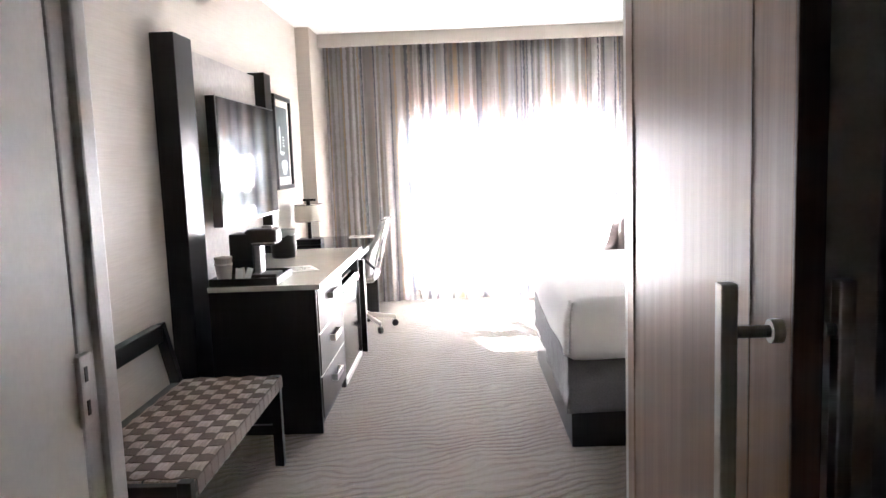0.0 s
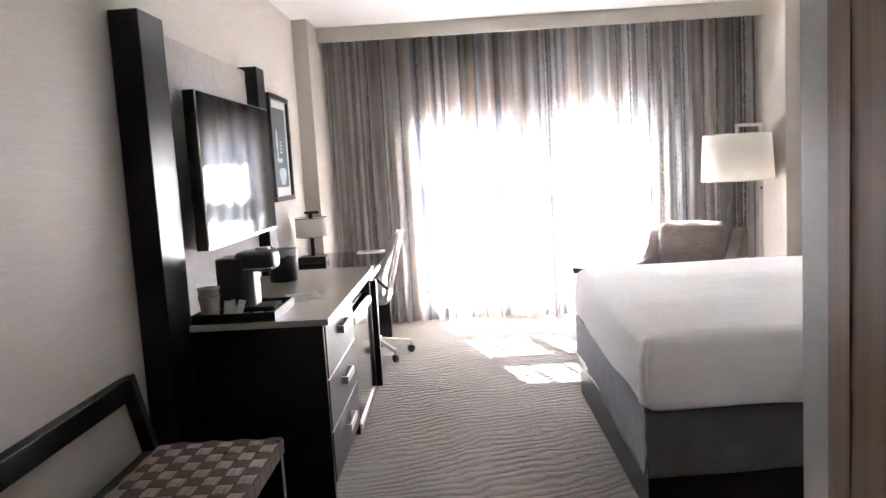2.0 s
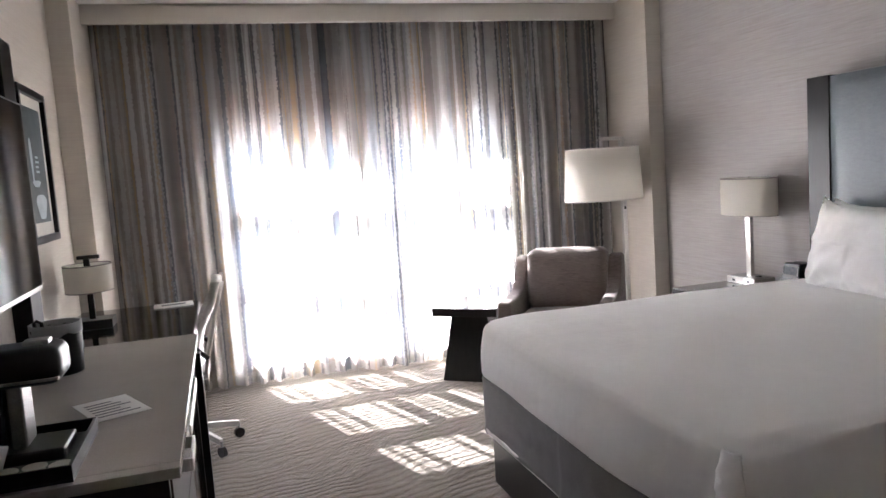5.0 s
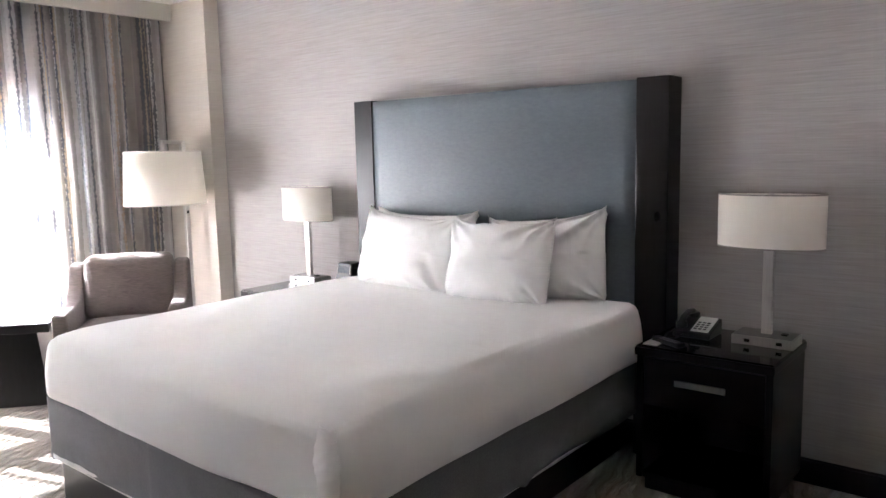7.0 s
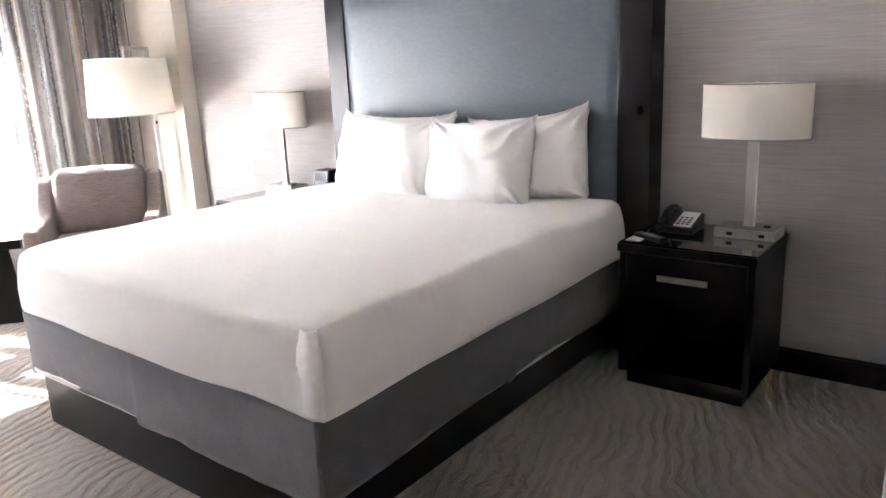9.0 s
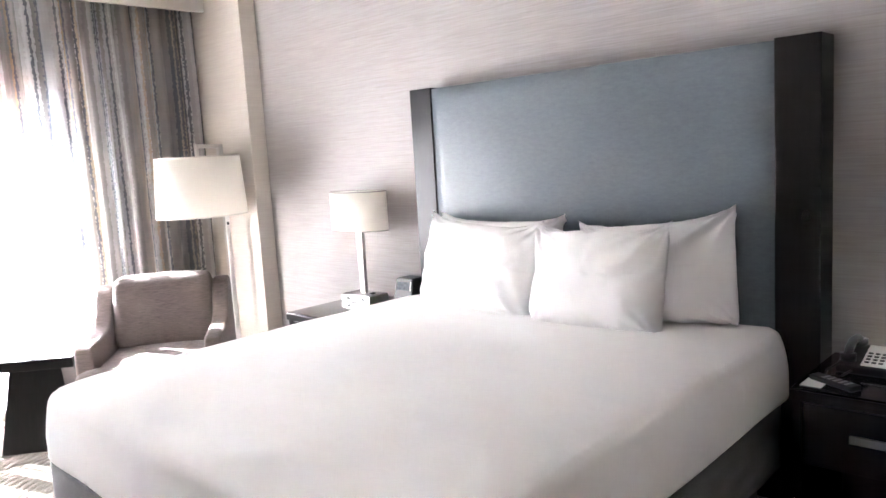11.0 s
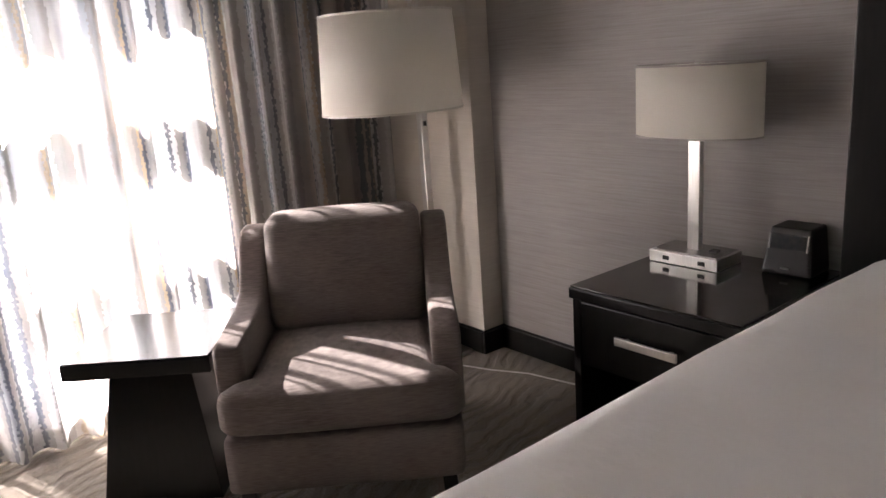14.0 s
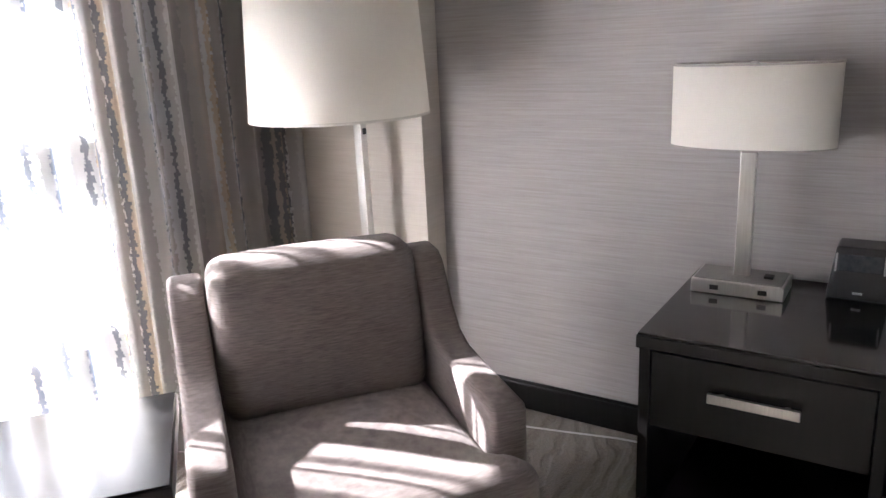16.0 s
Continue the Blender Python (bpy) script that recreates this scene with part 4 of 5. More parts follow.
part("switch", box((2.227, 7.522, 1.085), (2.243, 7.5285, 1.107), 0.002), PLASTIC, pole)
part("socket", rod((1.997, 7.424, 1.30), (1.997, 7.424, 1.36), 0.018), PLASTIC, fl)
bm = lathe([(0.290, 1.178), (0.268, 1.556), (0.264, 1.556), (0.286, 1.178), (0.290, 1.178)], (2.0, 7.43, 0), 64)
sh = part("shade", bm, SHADE, fl, "large ivory fabric drum shade")
for p in sh.data.polygons:
    p.use_smooth = abs(p.normal.z) < 0.5
for r, z in ((0.290, 1.178), (0.268, 1.556)):
    part("shade_trim", lathe([(r + 0.001, z - 0.004), (r + 0.001, z + 0.004), (r - 0.006, z + 0.004), (r - 0.006, z - 0.004), (r + 0.001, z - 0.004)], (2.0, 7.43, 0), 64), CREAM, sh)

# ---- armchair and side table ----
chair = thing("armchair", "taupe slub-weave armchair with a loose back cushion", "armchair", (1.415, 7.005, 0), -37, local=True)
part("seat_base", soft_block((-0.365, -0.395, 0.125), (0.365, 0.40, 0.315), 0.03, 10), CHAIRCLOTH, chair, smooth=True)
bm = soft_block((-0.285, -0.40, 0.315), (0.285, 0.28, 0.465), 0.045, 14, 0.018, 0.004)
for v in bm.verts:
    if v.co.y < -0.27:
        v.co.x *= 1.0 + 0.29 * min(1.0, (-0.27 - v.co.y) / 0.05)
part("seat_cushion", bm, CHAIRCLOTH, chair, smooth=True)


def arm(side):
    """A sloping arm that sweeps up into the back wing."""
    outline = [(-0.300, 0.30), (-0.300, 0.562), (-0.285, 0.580), (-0.10, 0.588), (0.05, 0.598), (0.115, 0.622), (0.16, 0.672), (0.20, 0.742), (0.232, 0.792), (0.265, 0.815), (0.34, 0.820), (0.40, 0.80), (0.425, 0.30)]
    bm = bmesh.new()
    x0, x1 = (0.285, 0.378) if side > 0 else (-0.378, -0.285)
    rows = [[bm.verts.new((x, y, z)) for y, z in outline] for x in (x0, x1)]
    n = len(outline)
    for i in range(n):
        bm.faces.new((rows[0][i], rows[0][(i + 1) % n], rows[1][(i + 1) % n], rows[1][i]))
    bm.faces.new(rows[0][::-1])
    bm.faces.new(rows[1])
    bmesh.ops.recalc_face_normals(bm, faces=bm.faces)
    bmesh.ops.bevel(bm, geom=[e for e in bm.edges if len(e.link_faces) == 2 and e.calc_face_angle() > 0.9], offset=0.018, segments=4, profile=0.5, affect="EDGES")
    return bm


part("arm", arm(1), CHAIRCLOTH, chair, smooth=True)
part("arm", arm(-1), CHAIRCLOTH, chair, smooth=True)
bm = soft_block((-0.283, 0.29, 0.30), (0.283, 0.43, 0.81), 0.035, 8)
part("backrest", bm, CHAIRCLOTH, chair, smooth=True)
bm = soft_block((-0.278, 0.10, 0.455), (0.278, 0.265, 0.868), 0.050, 14, 0.020, 0.004)
for v in bm.verts:
    v.co.y += 0.20 * (v.co.z - 0.455)
part("back_cushion", bm, CHAIRCLOTH, chair, smooth=True)
for x in (-0.32, 0.32):
    for y in (-0.34, 0.34):
        part("leg", beam((x, y, 0), (x * 0.97, y * 0.97, 0.13), 0.045, 0.045), BLACKWOOD, chair)

table = thing("side_table", "black square side table on a tapered pedestal", "table", (0.925, 7.415, 0), -39.5, local=True)
part("tabletop", box((-0.237, -0.237, 0.468), (0.237, 0.237, 0.520), 0.003), BLACKWOOD, table)
part("glass_top", box((-0.234, -0.234, 0.5205), (0.234, 0.234, 0.525), 0.002), TABLEGLOSS, table, "polished black top")
bm = box((-0.200, -0.200, 0), (0.200, 0.200, 0.467), 0.003)
for v in bm.verts:
    k = 1 - 0.34 * v.co.z / 0.467
    v.co.x *= k
    v.co.y *= k
part("pedestal", bm, BLACKWOOD, table)

# ---- television wall ----
tvwall = thing("tv_panel", "pale cloth media panel between two black posts", "wall panel", (-1.58, 5.05, 0))
part("post", box((WEST + 0.002, 4.045, 0), (-1.505, 4.290, 2.100), 0.004), BLACKWOOD, tvwall)
part("post", box((WEST + 0.002, 5.715, 0.82), (-1.505, 5.895, 2.100), 0.004), BLACKWOOD, tvwall)
part("panel", box((WEST + 0.002, 4.292, 0.82), (-1.575, 5.713, 2.075), 0.003), CASHMERE, tvwall, "pale grey cloth panel")
tv = thing("television", "large black flat television, switched off, on the panel", "television", (-1.50, 5.04, 1.47))
part("mount", box((-1.574, 4.85, 1.28), (-1.505, 5.23, 1.66), 0.004), PLASTIC, tv)
part("casing", box((-1.505, 4.43, 1.118), (-1.452, 5.668, 1.832), 0.006), PLASTIC, tv)
part("bezel", box((-1.4525, 4.428, 1.116), (-1.4475, 5.670, 1.834), 0.002), STEEL, tv, "thin dark metal rim")
part("screen", box((-1.4478, 4.437, 1.135), (-1.4455, 5.661, 1.826), 0.0), SCREEN, tv, "dark reflecting screen")

picture = thing("framed_picture", "abstract teal print with pale shapes in a dark frame", "picture", (WEST + 0.02, 6.60, 1.63))
PY0, PY1, PZ0, PZ1 = 6.31, 6.875, 1.252, 2.010
for lo, hi in (((PY0, PZ0), (PY1, PZ0 + 0.035)), ((PY0, PZ1 - 0.035), (PY1, PZ1)), ((PY0, PZ0 + 0.0352), (PY0 + 0.035, PZ1 - 0.0352)), ((PY1 - 0.035, PZ0 + 0.0352), (PY1, PZ1 - 0.0352))):
    part("frame_rail", box((WEST + 0.002, lo[0], lo[1]), (WEST + 0.040, hi[0], hi[1]), 0.003), BLACKWOOD, picture)
part("mat_board", box((WEST + 0.004, PY0 + 0.035, PZ0 + 0.035), (WEST + 0.018, PY1 - 0.035, PZ1 - 0.035), 0), CREAM, picture, "cream mat board")
art = part("print", box((WEST + 0.0182, PY0 + 0.085, PZ0 + 0.10), (WEST + 0.0195, PY1 - 0.085, PZ1 - 0.09), 0), ART_DARK, picture, "dark teal print")


def blot(y, z, ry, rz, lift):
    bm = bmesh.new()
    ring = [bm.verts.new((WEST + 0.0198 + lift, y + ry * math.cos(a) * (1 + 0.22 * math.sin(3 * a)), z + rz * math.sin(a) * (1 + 0.18 * math.cos(2 * a)))) for a in [2 * math.pi * i / 40 for i in range(40)]]
    bm.faces.new(ring)
    ext = bmesh.ops.extrude_face_region(bm, geom=bm.faces[:])
    bmesh.ops.translate(bm, verts=[v for v in ext["geom"] if isinstance(v, bmesh.types.BMVert)], vec=(0.0006, 0, 0))
    return bm


part("pale_shape", blot(6.62, 1.43, 0.10, 0.075, 0.0), ART_PALE, art)
part("pale_shape", blot(6.56, 1.545, 0.075, 0.020, 0.0008), ART_PALE, art)
part("pale_shape", blot(6.50, 1.66, 0.022, 0.13, 0.0016), ART_PALE, art)
for i in range(4):
    part("letter_bar", box((WEST + 0.0196, 6.585, 1.60 + i * 0.024), (WEST + 0.0203, 6.655 - 0.012 * (i % 2), 1.611 + i * 0.024), 0), ART_PALE, art)

# ---- dresser, refrigerator, desk ----
X0, XF = WEST + 0.004, -0.932
dresser = thing("dresser", "black dresser with brown drawers and a stone top", "dresser", (-1.29, 5.10, 0))
part("side_panel", box((-1.503, 4.262, 0), (XF - 0.002, 4.292, 0.788), 0.003), BLACKWOOD, dresser)
part("side_panel", box((X0, 5.890, 0), (XF - 0.002, 5.915, 0.788), 0.003), BLACKWOOD, dresser)
part("divider", box((X0, 5.085, 0.0), (XF - 0.002, 5.110, 0.788), 0.002), BLACKWOOD, dresser)
part("back_panel", box((X0, 4.295, 0.0), (X0 + 0.015, 5.889, 0.788), 0.001), BLACKWOOD, dresser)
part("plinth", box((X0 + 0.02, 4.293, 0.0), (XF - 0.03, 5.084, 0.075), 0.002), BLACKWOOD, dresser)
part("worktop", box((X0, 4.292, 0.79), (-0.905, 5.935, 0.818), 0.003), QUARTZ, dresser, "pale polished stone top")
part("worktop_end", box((-1.503, 4.245, 0.79), (-0.905, 4.2915, 0.818), 0.003), QUARTZ, dresser, "pale polished stone top")
for z0, z1 in ((0.075, 0.300), (0.308, 0.535), (0.543, 0.782)):
    front = part("drawer_front", box((XF - 0.020, 4.294, z0), (XF + 0.003, 5.083, z1), 0.003), DRAWER, dresser, "dark brown drawer front")
    part("drawer_box", box((X0 + 0.03, 4.31, z0 + 0.02), (XF - 0.021, 5.07, z1 - 0.02), 0.002), BLACKWOOD, front)
    # Bright metal strip added for the highlight along each drawer's top edge.
    part("edge_trim", box((XF - 0.018, 4.294, z1 + 0.0006), (XF + 0.001, 5.083, z1 + 0.0066), 0.001), CHROME, front, "thin bright strip for the drawer edge highlight")
    zc = z1 - 0.085
    handle = part("handle", box((XF + 0.028, 4.585, zc - 0.018), (XF + 0.036, 4.795, zc + 0.018), 0.002), CHROME, front, "nickel box handle")
    for y in (4.585, 4.783):
        part("handle_side", box((XF + 0.003, y, zc - 0.018), (XF + 0.0278, y + 0.012, zc + 0.018), 0.001), CHROME, front)
part("bay_rail", box((XF - 0.04, 5.112, 0.735), (XF - 0.004, 5.888, 0.786), 0.002), BLACKWOOD, dresser)

fridge = thing("mini_refrigerator", "black mini refrigerator with a glossy door under the dresser", "refrigerator", (-1.25, 5.50, 0))
part("body", box((-1.45, 5.135, 0.012), (-0.985, 5.865, 0.66), 0.005), PLASTIC, fridge)
fdoor = part("door", box((-0.984, 5.135, 0.05), (-0.940, 5.865, 0.655), 0.006), BLACKGLOSS, fridge, "glossy black door")
part("door_grip", box((-0.945, 5.150, 0.60), (-0.925, 5.850, 0.640), 0.005), CHROME, fdoor, "bright metal grip strip")
part("toe_strip", box((-0.960, 5.135, 0.004), (-0.930, 5.865, 0.040), 0.003), CHROME, fridge, "bright metal toe strip")

desk = thing("desk", "black writing desk with a polished glass top", "desk", (-1.30, 6.70, 0))
part("top", box((X0, 5.937, 0.715), (-0.935, 7.395, 0.756), 0.003), BLACKWOOD, desk)
part("glass_top", box((X0 + 0.004, 5.941, 0.7565), (-0.938, 7.391, 0.763), 0.002), BLACKGLOSS, desk, "polished black glass top")
part("end_panel", box((-1.62, 5.990, 0), (-0.905, 6.042, 0.714), 0.003), BLACKWOOD, desk)
part("end_panel", box((-1.62, 7.300, 0), (-0.955, 7.352, 0.714), 0.003), BLACKWOOD, desk)
part("edge_trim", box((-0.9345, 5.945, 0.72), (-0.930, 7.39, 0.752), 0.001), STEEL, desk)

dl = thing("desk_lamp", "small black desk lamp with an ivory oval shade", "lamp", (-1.46, 6.78, 0.764))
part("base_box", box((-1.565, 6.70, 0.764), (-1.355, 6.86, 0.812), 0.004), PLASTIC, dl)
part("stem", box((-1.475, 6.765, 0.812), (-1.445, 6.795, 1.135), 0.002), BLACKWOOD, dl)
part("top_bar", box((-1.505, 6.765, 1.135), (-1.395, 6.795, 1.155), 0.002), BLACKWOOD, dl)
oval_shade((-1.46, 6.78), 0.120, 0.150, 0.965, 1.105, dl)

folder = thing("desk_folder", "white printed folder lying on the desk", "folder", (-1.08, 7.27, 0.764), 4, local=True)
part("cover", box((-0.115, -0.09, 0), (0.115, 0.09, 0.006), 0.001), PAPER, folder)
part("print_bar", box((-0.07, -0.03, 0.006), (0.07, 0.03, 0.0068), 0), INK, folder)

# ---- office chair ----
oc = thing("office_chair", "grey ribbed leather office chair with a chrome base", "chair", (-0.965, 6.80, 0), 0, local=True)
n = 30
bm = bmesh.new()
g = []
for i in range(n + 1):
    s = i / n
    z = 0.455 + 0.505 * s
    x = 0.055 + 0.13 * s ** 1.1 + 0.045 * math.sin(math.pi * min(1, s * 1.3)) * -1
    rib = 0.006 * abs(math.sin(math.pi * s * 8))
    row = [bm.verts.new((x + rib + 0.025 * (abs(k / 8 - 0.5) * 2) ** 2 * -1, (k / 8 - 0.5) * (0.44 - 0.03 * s), z)) for k in range(9)]
    g.append(row)
for i in range(n):
    for k in range(8):
        bm.faces.new((g[i][k], g[i][k + 1], g[i + 1][k + 1], g[i + 1][k]))
ext = bmesh.ops.extrude_face_region(bm, geom=bm.faces[:])
bmesh.ops.translate(bm, verts=[v for v in ext["geom"] if isinstance(v, bmesh.types.BMVert)], vec=(-0.035, 0, 0))
part("backrest", bm, CHAIRLEATHER, oc, "grey ribbed leather back", smooth=True)
part("seat", soft_block((-0.40, -0.225, 0.435), (0.07, 0.225, 0.505), 0.03, 10, 0.012), CHAIRLEATHER, oc, smooth=True)
for y in (-0.228, 0.228):
    part("side_rail", tube([(-0.36, y, 0.46), (-0.05, y, 0.455), (0.055, y, 0.48), (0.085, y, 0.60), (0.135, y, 0.80), (0.185, y, 0.965)], 0.011, 8), CHROME, oc, smooth=True)
    part("armrest", tube([(0.075, y * 1.03, 0.56), (-0.02, y * 1.12, 0.66), (-0.20, y * 1.12, 0.67), (-0.26, y * 1.08, 0.60), (-0.24, y * 1.03, 0.47)], 0.014, 8), PLASTIC, oc, smooth=True)
part("column", rod((-0.06, 0, 0.13), (-0.06, 0, 0.43), 0.024, 16), CHROME, oc)
for i in range(5):
    a = radians(18 + 72 * i)
    ex, ey = -0.06 + 0.27 * math.cos(a), 0.27 * math.sin(a)
    part("star_leg", beam((-0.06, 0, 0.135), (ex, ey, 0.085), 0.035, 0.022, 0.005, (0, 0, 1)), CHROME, oc, "chrome star leg")
    caster = part("caster", rod((ex - 0.012 * math.sin(a), ey + 0.012 * math.cos(a), 0.029), (ex + 0.012 * math.sin(a), ey - 0.012 * math.cos(a), 0.029), 0.029, 18), PLASTIC, oc, "black twin caster")
    part("caster_stem", rod((ex, ey, 0.05), (ex, ey, 0.09), 0.008), STEEL, caster)

# ---- coffee things on the dresser ----
TOPZ = 0.8185
tray = thing("coffee_tray", "black lipped serving tray with coffee supplies", "tray", (-1.32, 4.47, TOPZ))
part("tray_floor", box((-1.495, 4.262, TOPZ), (-1.135, 4.64, TOPZ + 0.006), 0.001), PLASTIC, tray)
for lo, hi in (((-1.495, 4.262), (-1.135, 4.270)), ((-1.495, 4.632), (-1.135, 4.64)), ((-1.495, 4.2702), (-1.487, 4.6318)), ((-1.143, 4.2702), (-1.135, 4.6318))):
    part("tray_rim", box((lo[0], lo[1], TOPZ + 0.0062), (hi[0], hi[1], TOPZ + 0.040), 0.001), PLASTIC, tray)

TZ = TOPZ + 0.0065
for i in range(2):
    bm = lathe([(0.034, 0), (0.046, 0.100), (0.0485, 0.102), (0.0485, 0.110), (0.044, 0.110), (0.028, 0.006), (0.001, 0.006)], (-1.432, 4.325, TZ + 0.035 * i), 28)
    cup = part("paper_cup", bm, CREAM, None, smooth=True)
    tagged(cup, "stacked cream paper cup in the tray", "cup", "coffee cups")

for i, (x, y, a) in enumerate(((-1.355, 4.32, 10), (-1.335, 4.335, -8), (-1.315, 4.318, 18))):
    sachet = part("sachet", box((-0.020, -0.003, 0), (0.020, 0.003, 0.085), 0.002), CREAM if i % 2 else PAPER)
    sachet.matrix_basis = pose(x, y, TZ + 0.001, 10, a, 30 * i)
    tagged(sachet, "upright paper sugar sachet in the tray", "sachet", "tray sachets")
for i in range(3):
    pod = part("coffee_pod", lathe([(0.001, 0), (0.018, 0.001), (0.024, 0.018), (0.027, 0.019), (0.027, 0.021), (0.001, 0.021)], (-1.285 + i * 0.058, 4.322 + 0.012 * (i % 2), TZ), 22), CREAM)
    tagged(pod, "small cream coffee pod in the tray", "coffee pod", "coffee pods")

cm = thing("coffee_maker", "black single-cup coffee maker with a metal column", "coffee maker", (-1.30, 4.50, TZ))
part("base", box((-1.425, 4.415, TZ), (-1.175, 4.575, TZ + 0.030), 0.010, 3), PLASTIC, cm)
part("tank", box((-1.425, 4.415, TZ + 0.031), (-1.300, 4.575, TZ + 0.255), 0.012, 3), PLASTIC, cm)
part("brew_column", box((-1.299, 4.445, TZ + 0.031), (-1.262, 4.545, TZ + 0.190), 0.012, 3), STEEL, cm, "brushed metal column")
head = part("brew_head", soft_block((-1.345, 4.418, TZ + 0.185), (-1.165, 4.572, TZ + 0.280), 0.030, 8), PLASTIC, cm, smooth=True)
part("head_band", box((-1.300, 4.4165, TZ + 0.198), (-1.172, 4.5735, TZ + 0.206), 0.002), STEEL, head)
part("lid_handle", box((-1.255, 4.47, TZ + 0.280), (-1.195, 4.52, TZ + 0.292), 0.004), STEEL, head)

leaflet = thing("paper_leaflet", "white printed leaflet on the stone top", "leaflet", (-1.13, 4.86, TOPZ), 24, local=True)
part("sheet", box((-0.08, -0.12, 0), (0.08, 0.12, 0.0015), 0), PAPER, leaflet)
for i in range(6):
    part("print_bar", box((-0.06, -0.085 + i * 0.03, 0.0015), (0.06 - 0.02 * (i % 3), -0.075 + i * 0.03, 0.0021), 0), INK, leaflet)

bucket = thing("ice_bucket", "black ice bucket with a pale plastic liner", "ice bucket", (-1.38, 5.47, TOPZ))
part("bucket_body", lathe([(0.001, 0), (0.094, 0), (0.100, 0.006), (0.108, 0.215), (0.104, 0.222), (0.098, 0.215), (0.092, 0.02), (0.001, 0.02)], (-1.38, 5.47, TOPZ), 40), PLASTIC, bucket, smooth=True)
bm = bmesh.new()
ring = []
for i in range(40):
    a = 2 * math.pi * i / 40
    flare = 0.006 * noise.noise(Vector((math.cos(a) * 3, math.sin(a) * 3, 0)))
    hang = 0.035 + 0.018 * noise.noise(Vector((math.cos(a) * 2, math.sin(a) * 2, 7)))
    ring.append([bm.verts.new((-1.38 + r * math.cos(a), 5.47 + r * math.sin(a), TOPZ + z)) for r, z in ((0.095, 0.190), (0.100 + flare, 0.236 + 0.3 * flare), (0.109 + flare, 0.238), (0.1105 + flare, 0.225 - hang))])
for i in range(40):
    a, b = ring[i], ring[(i + 1) % 40]
    for k in range(3):
        bm.faces.new((a[k], b[k], b[k + 1], a[k + 1]))
bucket.scale = (0.82, 0.82, 0.80)
part("liner", bm, GREYPLASTIC, bucket, "pale crinkled plastic liner", smooth=True)
part("tongs", tube([(-1.44, 5.44, TOPZ + 0.08), (-1.455, 5.425, TOPZ + 0.25), (-1.44, 5.41, TOPZ + 0.262), (-1.425, 5.42, TOPZ + 0.25), (-1.41, 5.45, TOPZ + 0.08)], 0.008, 8), PLASTIC, bucket, smooth=True)

# ---- woven bench ----
BX0, BX1, BY0, BY1, BZ = -1.600, -1.045, 2.655, 3.882, 0.440
bench = thing("bench", "black wooden bench with a woven strap seat", "bench", ((BX0 + BX1) / 2, (BY0 + BY1) / 2, 0))
for y in (BY0 + 0.03, BY1 - 0.022):
    part("leg", beam((BX1 - 0.025, y, 0), (BX1 - 0.025, y, BZ + 0.004), 0.042, 0.045), BLACKWOOD, bench)
    part("back_post", beam((BX0 + 0.01, y, 0), (BX0 + 0.06, y, BZ - 0.05), 0.042, 0.050), BLACKWOOD, bench)
    part("back_upright", beam((BX0 + 0.062, y, BZ - 0.05), (BX0 - 0.012, y, 0.717), 0.042, 0.050), BLACKWOOD, bench)
part("back_rail", box((BX0 - 0.034, BY0 + 0.052, 0.635), (BX0 + 0.016, BY1 - 0.045, 0.717), 0.005), BLACKWOOD, bench)
part("seat_rail", box((BX1 - 0.048, BY0 + 0.052, BZ - 0.050), (BX1 - 0.004, BY1 - 0.044, BZ - 0.008), 0.004), BLACKWOOD, bench)
part("seat_rail", box((BX0 + 0.035, BY0 + 0.052, BZ - 0.050), (BX0 + 0.080, BY1 - 0.044, BZ - 0.008), 0.004), BLACKWOOD, bench)
for y in (BY0 + 0.032, BY1 - 0.024):
    part("end_rail", box((BX0 + 0.082, y - 0.018, BZ - 0.050), (BX1 - 0.049, y + 0.018, BZ - 0.008), 0.004), BLACKWOOD, bench)
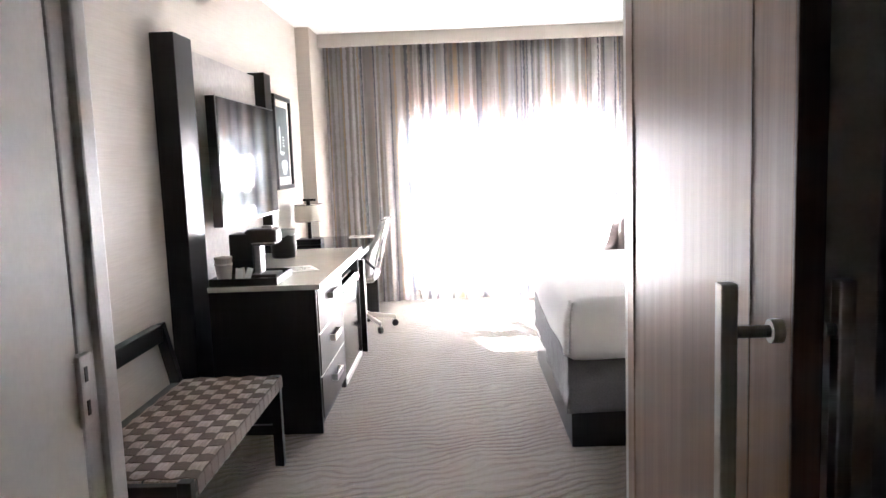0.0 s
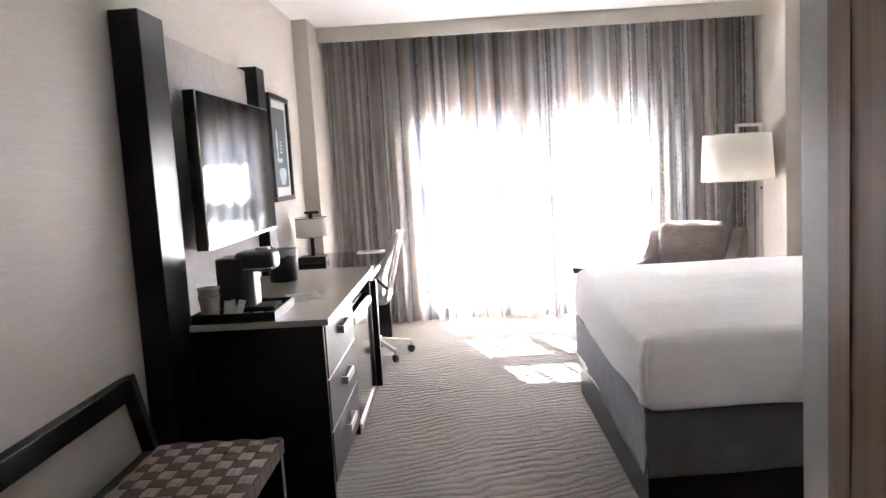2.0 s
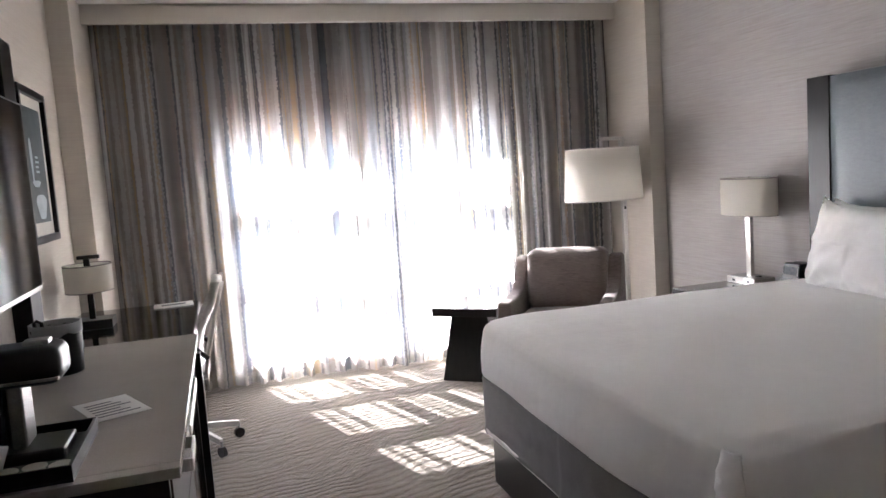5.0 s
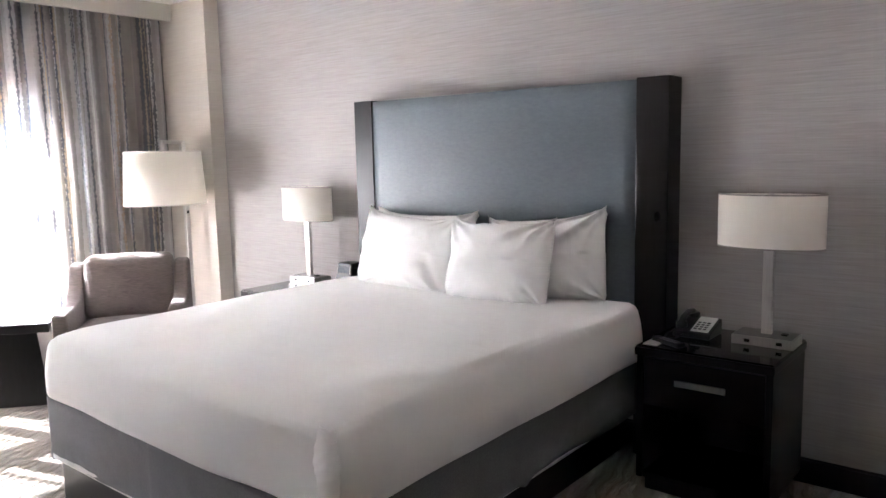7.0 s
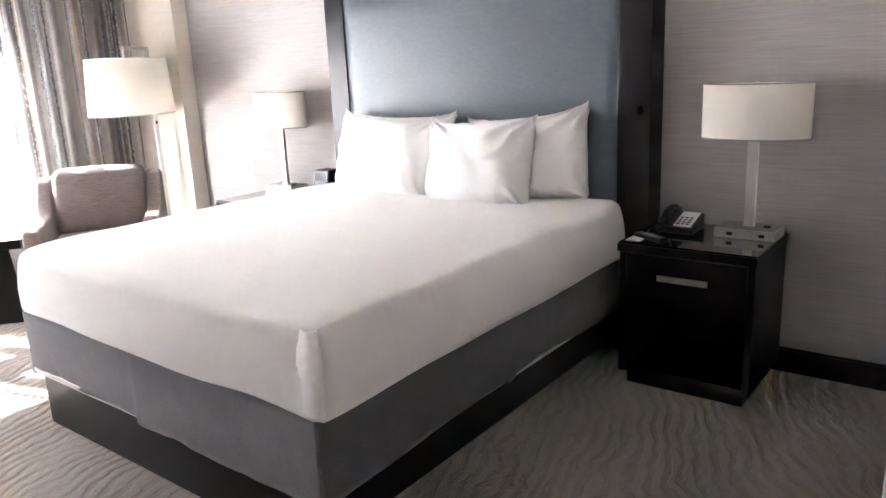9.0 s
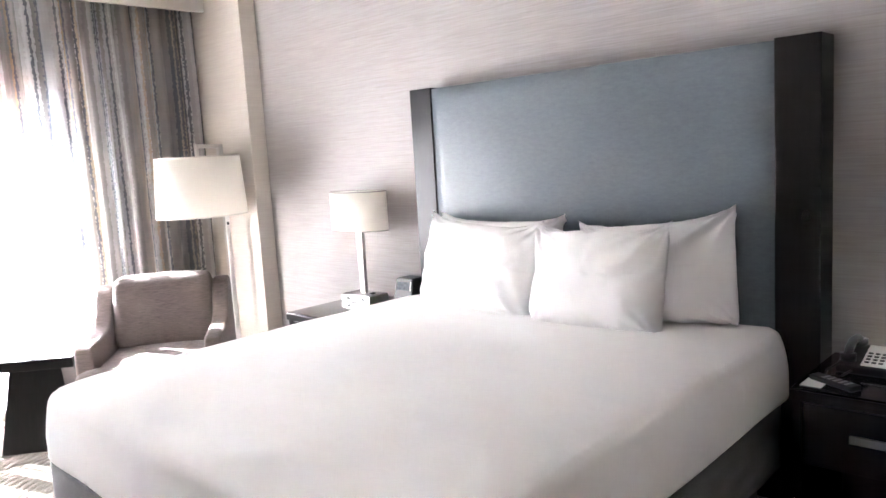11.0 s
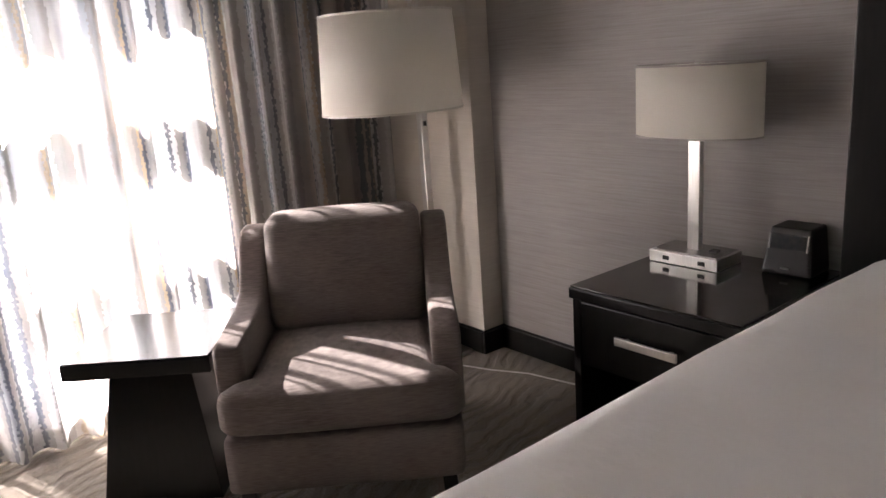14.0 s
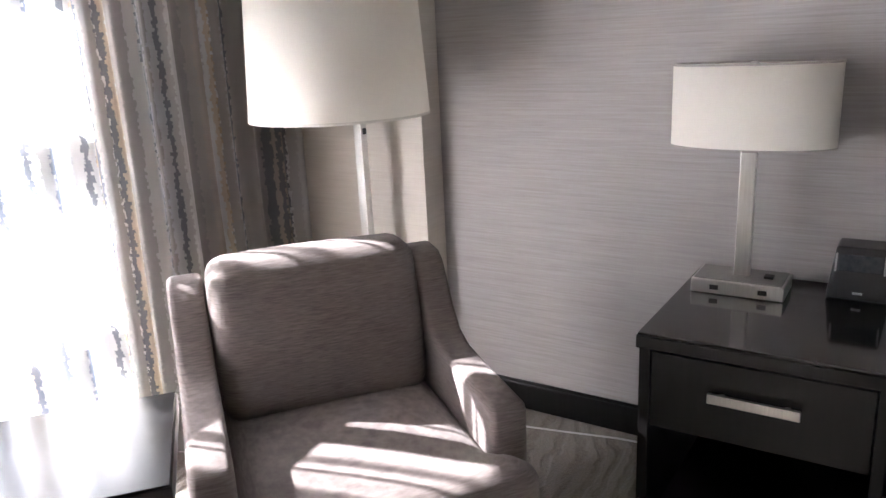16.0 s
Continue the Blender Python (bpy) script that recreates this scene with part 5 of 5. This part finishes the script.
part("stretcher", box((BX0 + 0.06, BY1 - 0.040, 0.17), (BX1 - 0.046, BY1 - 0.012, 0.205), 0.003), BLACKWOOD, bench)

SX0, SX1, SY0, SY1 = BX0 + 0.085, BX1, BY0 + 0.055, BY1 - 0.002
NX, NY = 8, 17
WX, WY = (SX1 - SX0) / NX, (SY1 - SY0) / NY


def strap(path, across, width):
    """A flat band, 3 mm thick, that follows path; across is the way of its width."""
    bm = bmesh.new()
    rings = []
    across = Vector(across)
    for i, p in enumerate(path):
        d = (path[min(i + 1, len(path) - 1)] - path[max(i - 1, 0)]).normalized()
        up = across.cross(d).normalized()
        rings.append([bm.verts.new(p + across * (width / 2) * a + up * 0.0014 * b) for a, b in ((-1, -1), (1, -1), (1, 1), (-1, 1))])
    for a, b in zip(rings, rings[1:]):
        for k in range(4):
            bm.faces.new((a[k], a[(k + 1) % 4], b[(k + 1) % 4], b[k]))
    bm.faces.new(rings[0][::-1])
    bm.faces.new(rings[-1])
    return bm


for j in range(NY):
    y = SY0 + WY * (j + 0.5)
    path = [Vector((SX0 - 0.002, y, BZ - 0.05)), Vector((SX0 - 0.002, y, BZ - 0.006))]
    for i in range(NX):
        path.append(Vector((SX0 + WX * (i + 0.5), y, BZ + (0.0032 if (i + j) % 2 else -0.0032))))
    path += [Vector((SX1 + 0.001, y, BZ - 0.002)), Vector((SX1 + 0.003, y, BZ - 0.012)), Vector((SX1 + 0.003, y, BZ - 0.056))]
    part("strap", strap(path, (0, 1, 0), WY * 0.93), STRAP_A, bench)
for i in range(NX):
    x = SX0 + WX * (i + 0.5)
    path = [Vector((x, SY0 - 0.003, BZ - 0.055)), Vector((x, SY0 - 0.003, BZ - 0.006))]
    for j in range(NY):
        path.append(Vector((x, SY0 + WY * (j + 0.5), BZ + (-0.0032 if (i + j) % 2 else 0.0032))))
    path += [Vector((x, SY1 + 0.001, BZ - 0.006)), Vector((x, SY1 + 0.002, BZ - 0.055))]
    part("cross_strap", strap(path, (1, 0, 0), WX * 0.86), STRAP_B, bench, "pale striped strap")
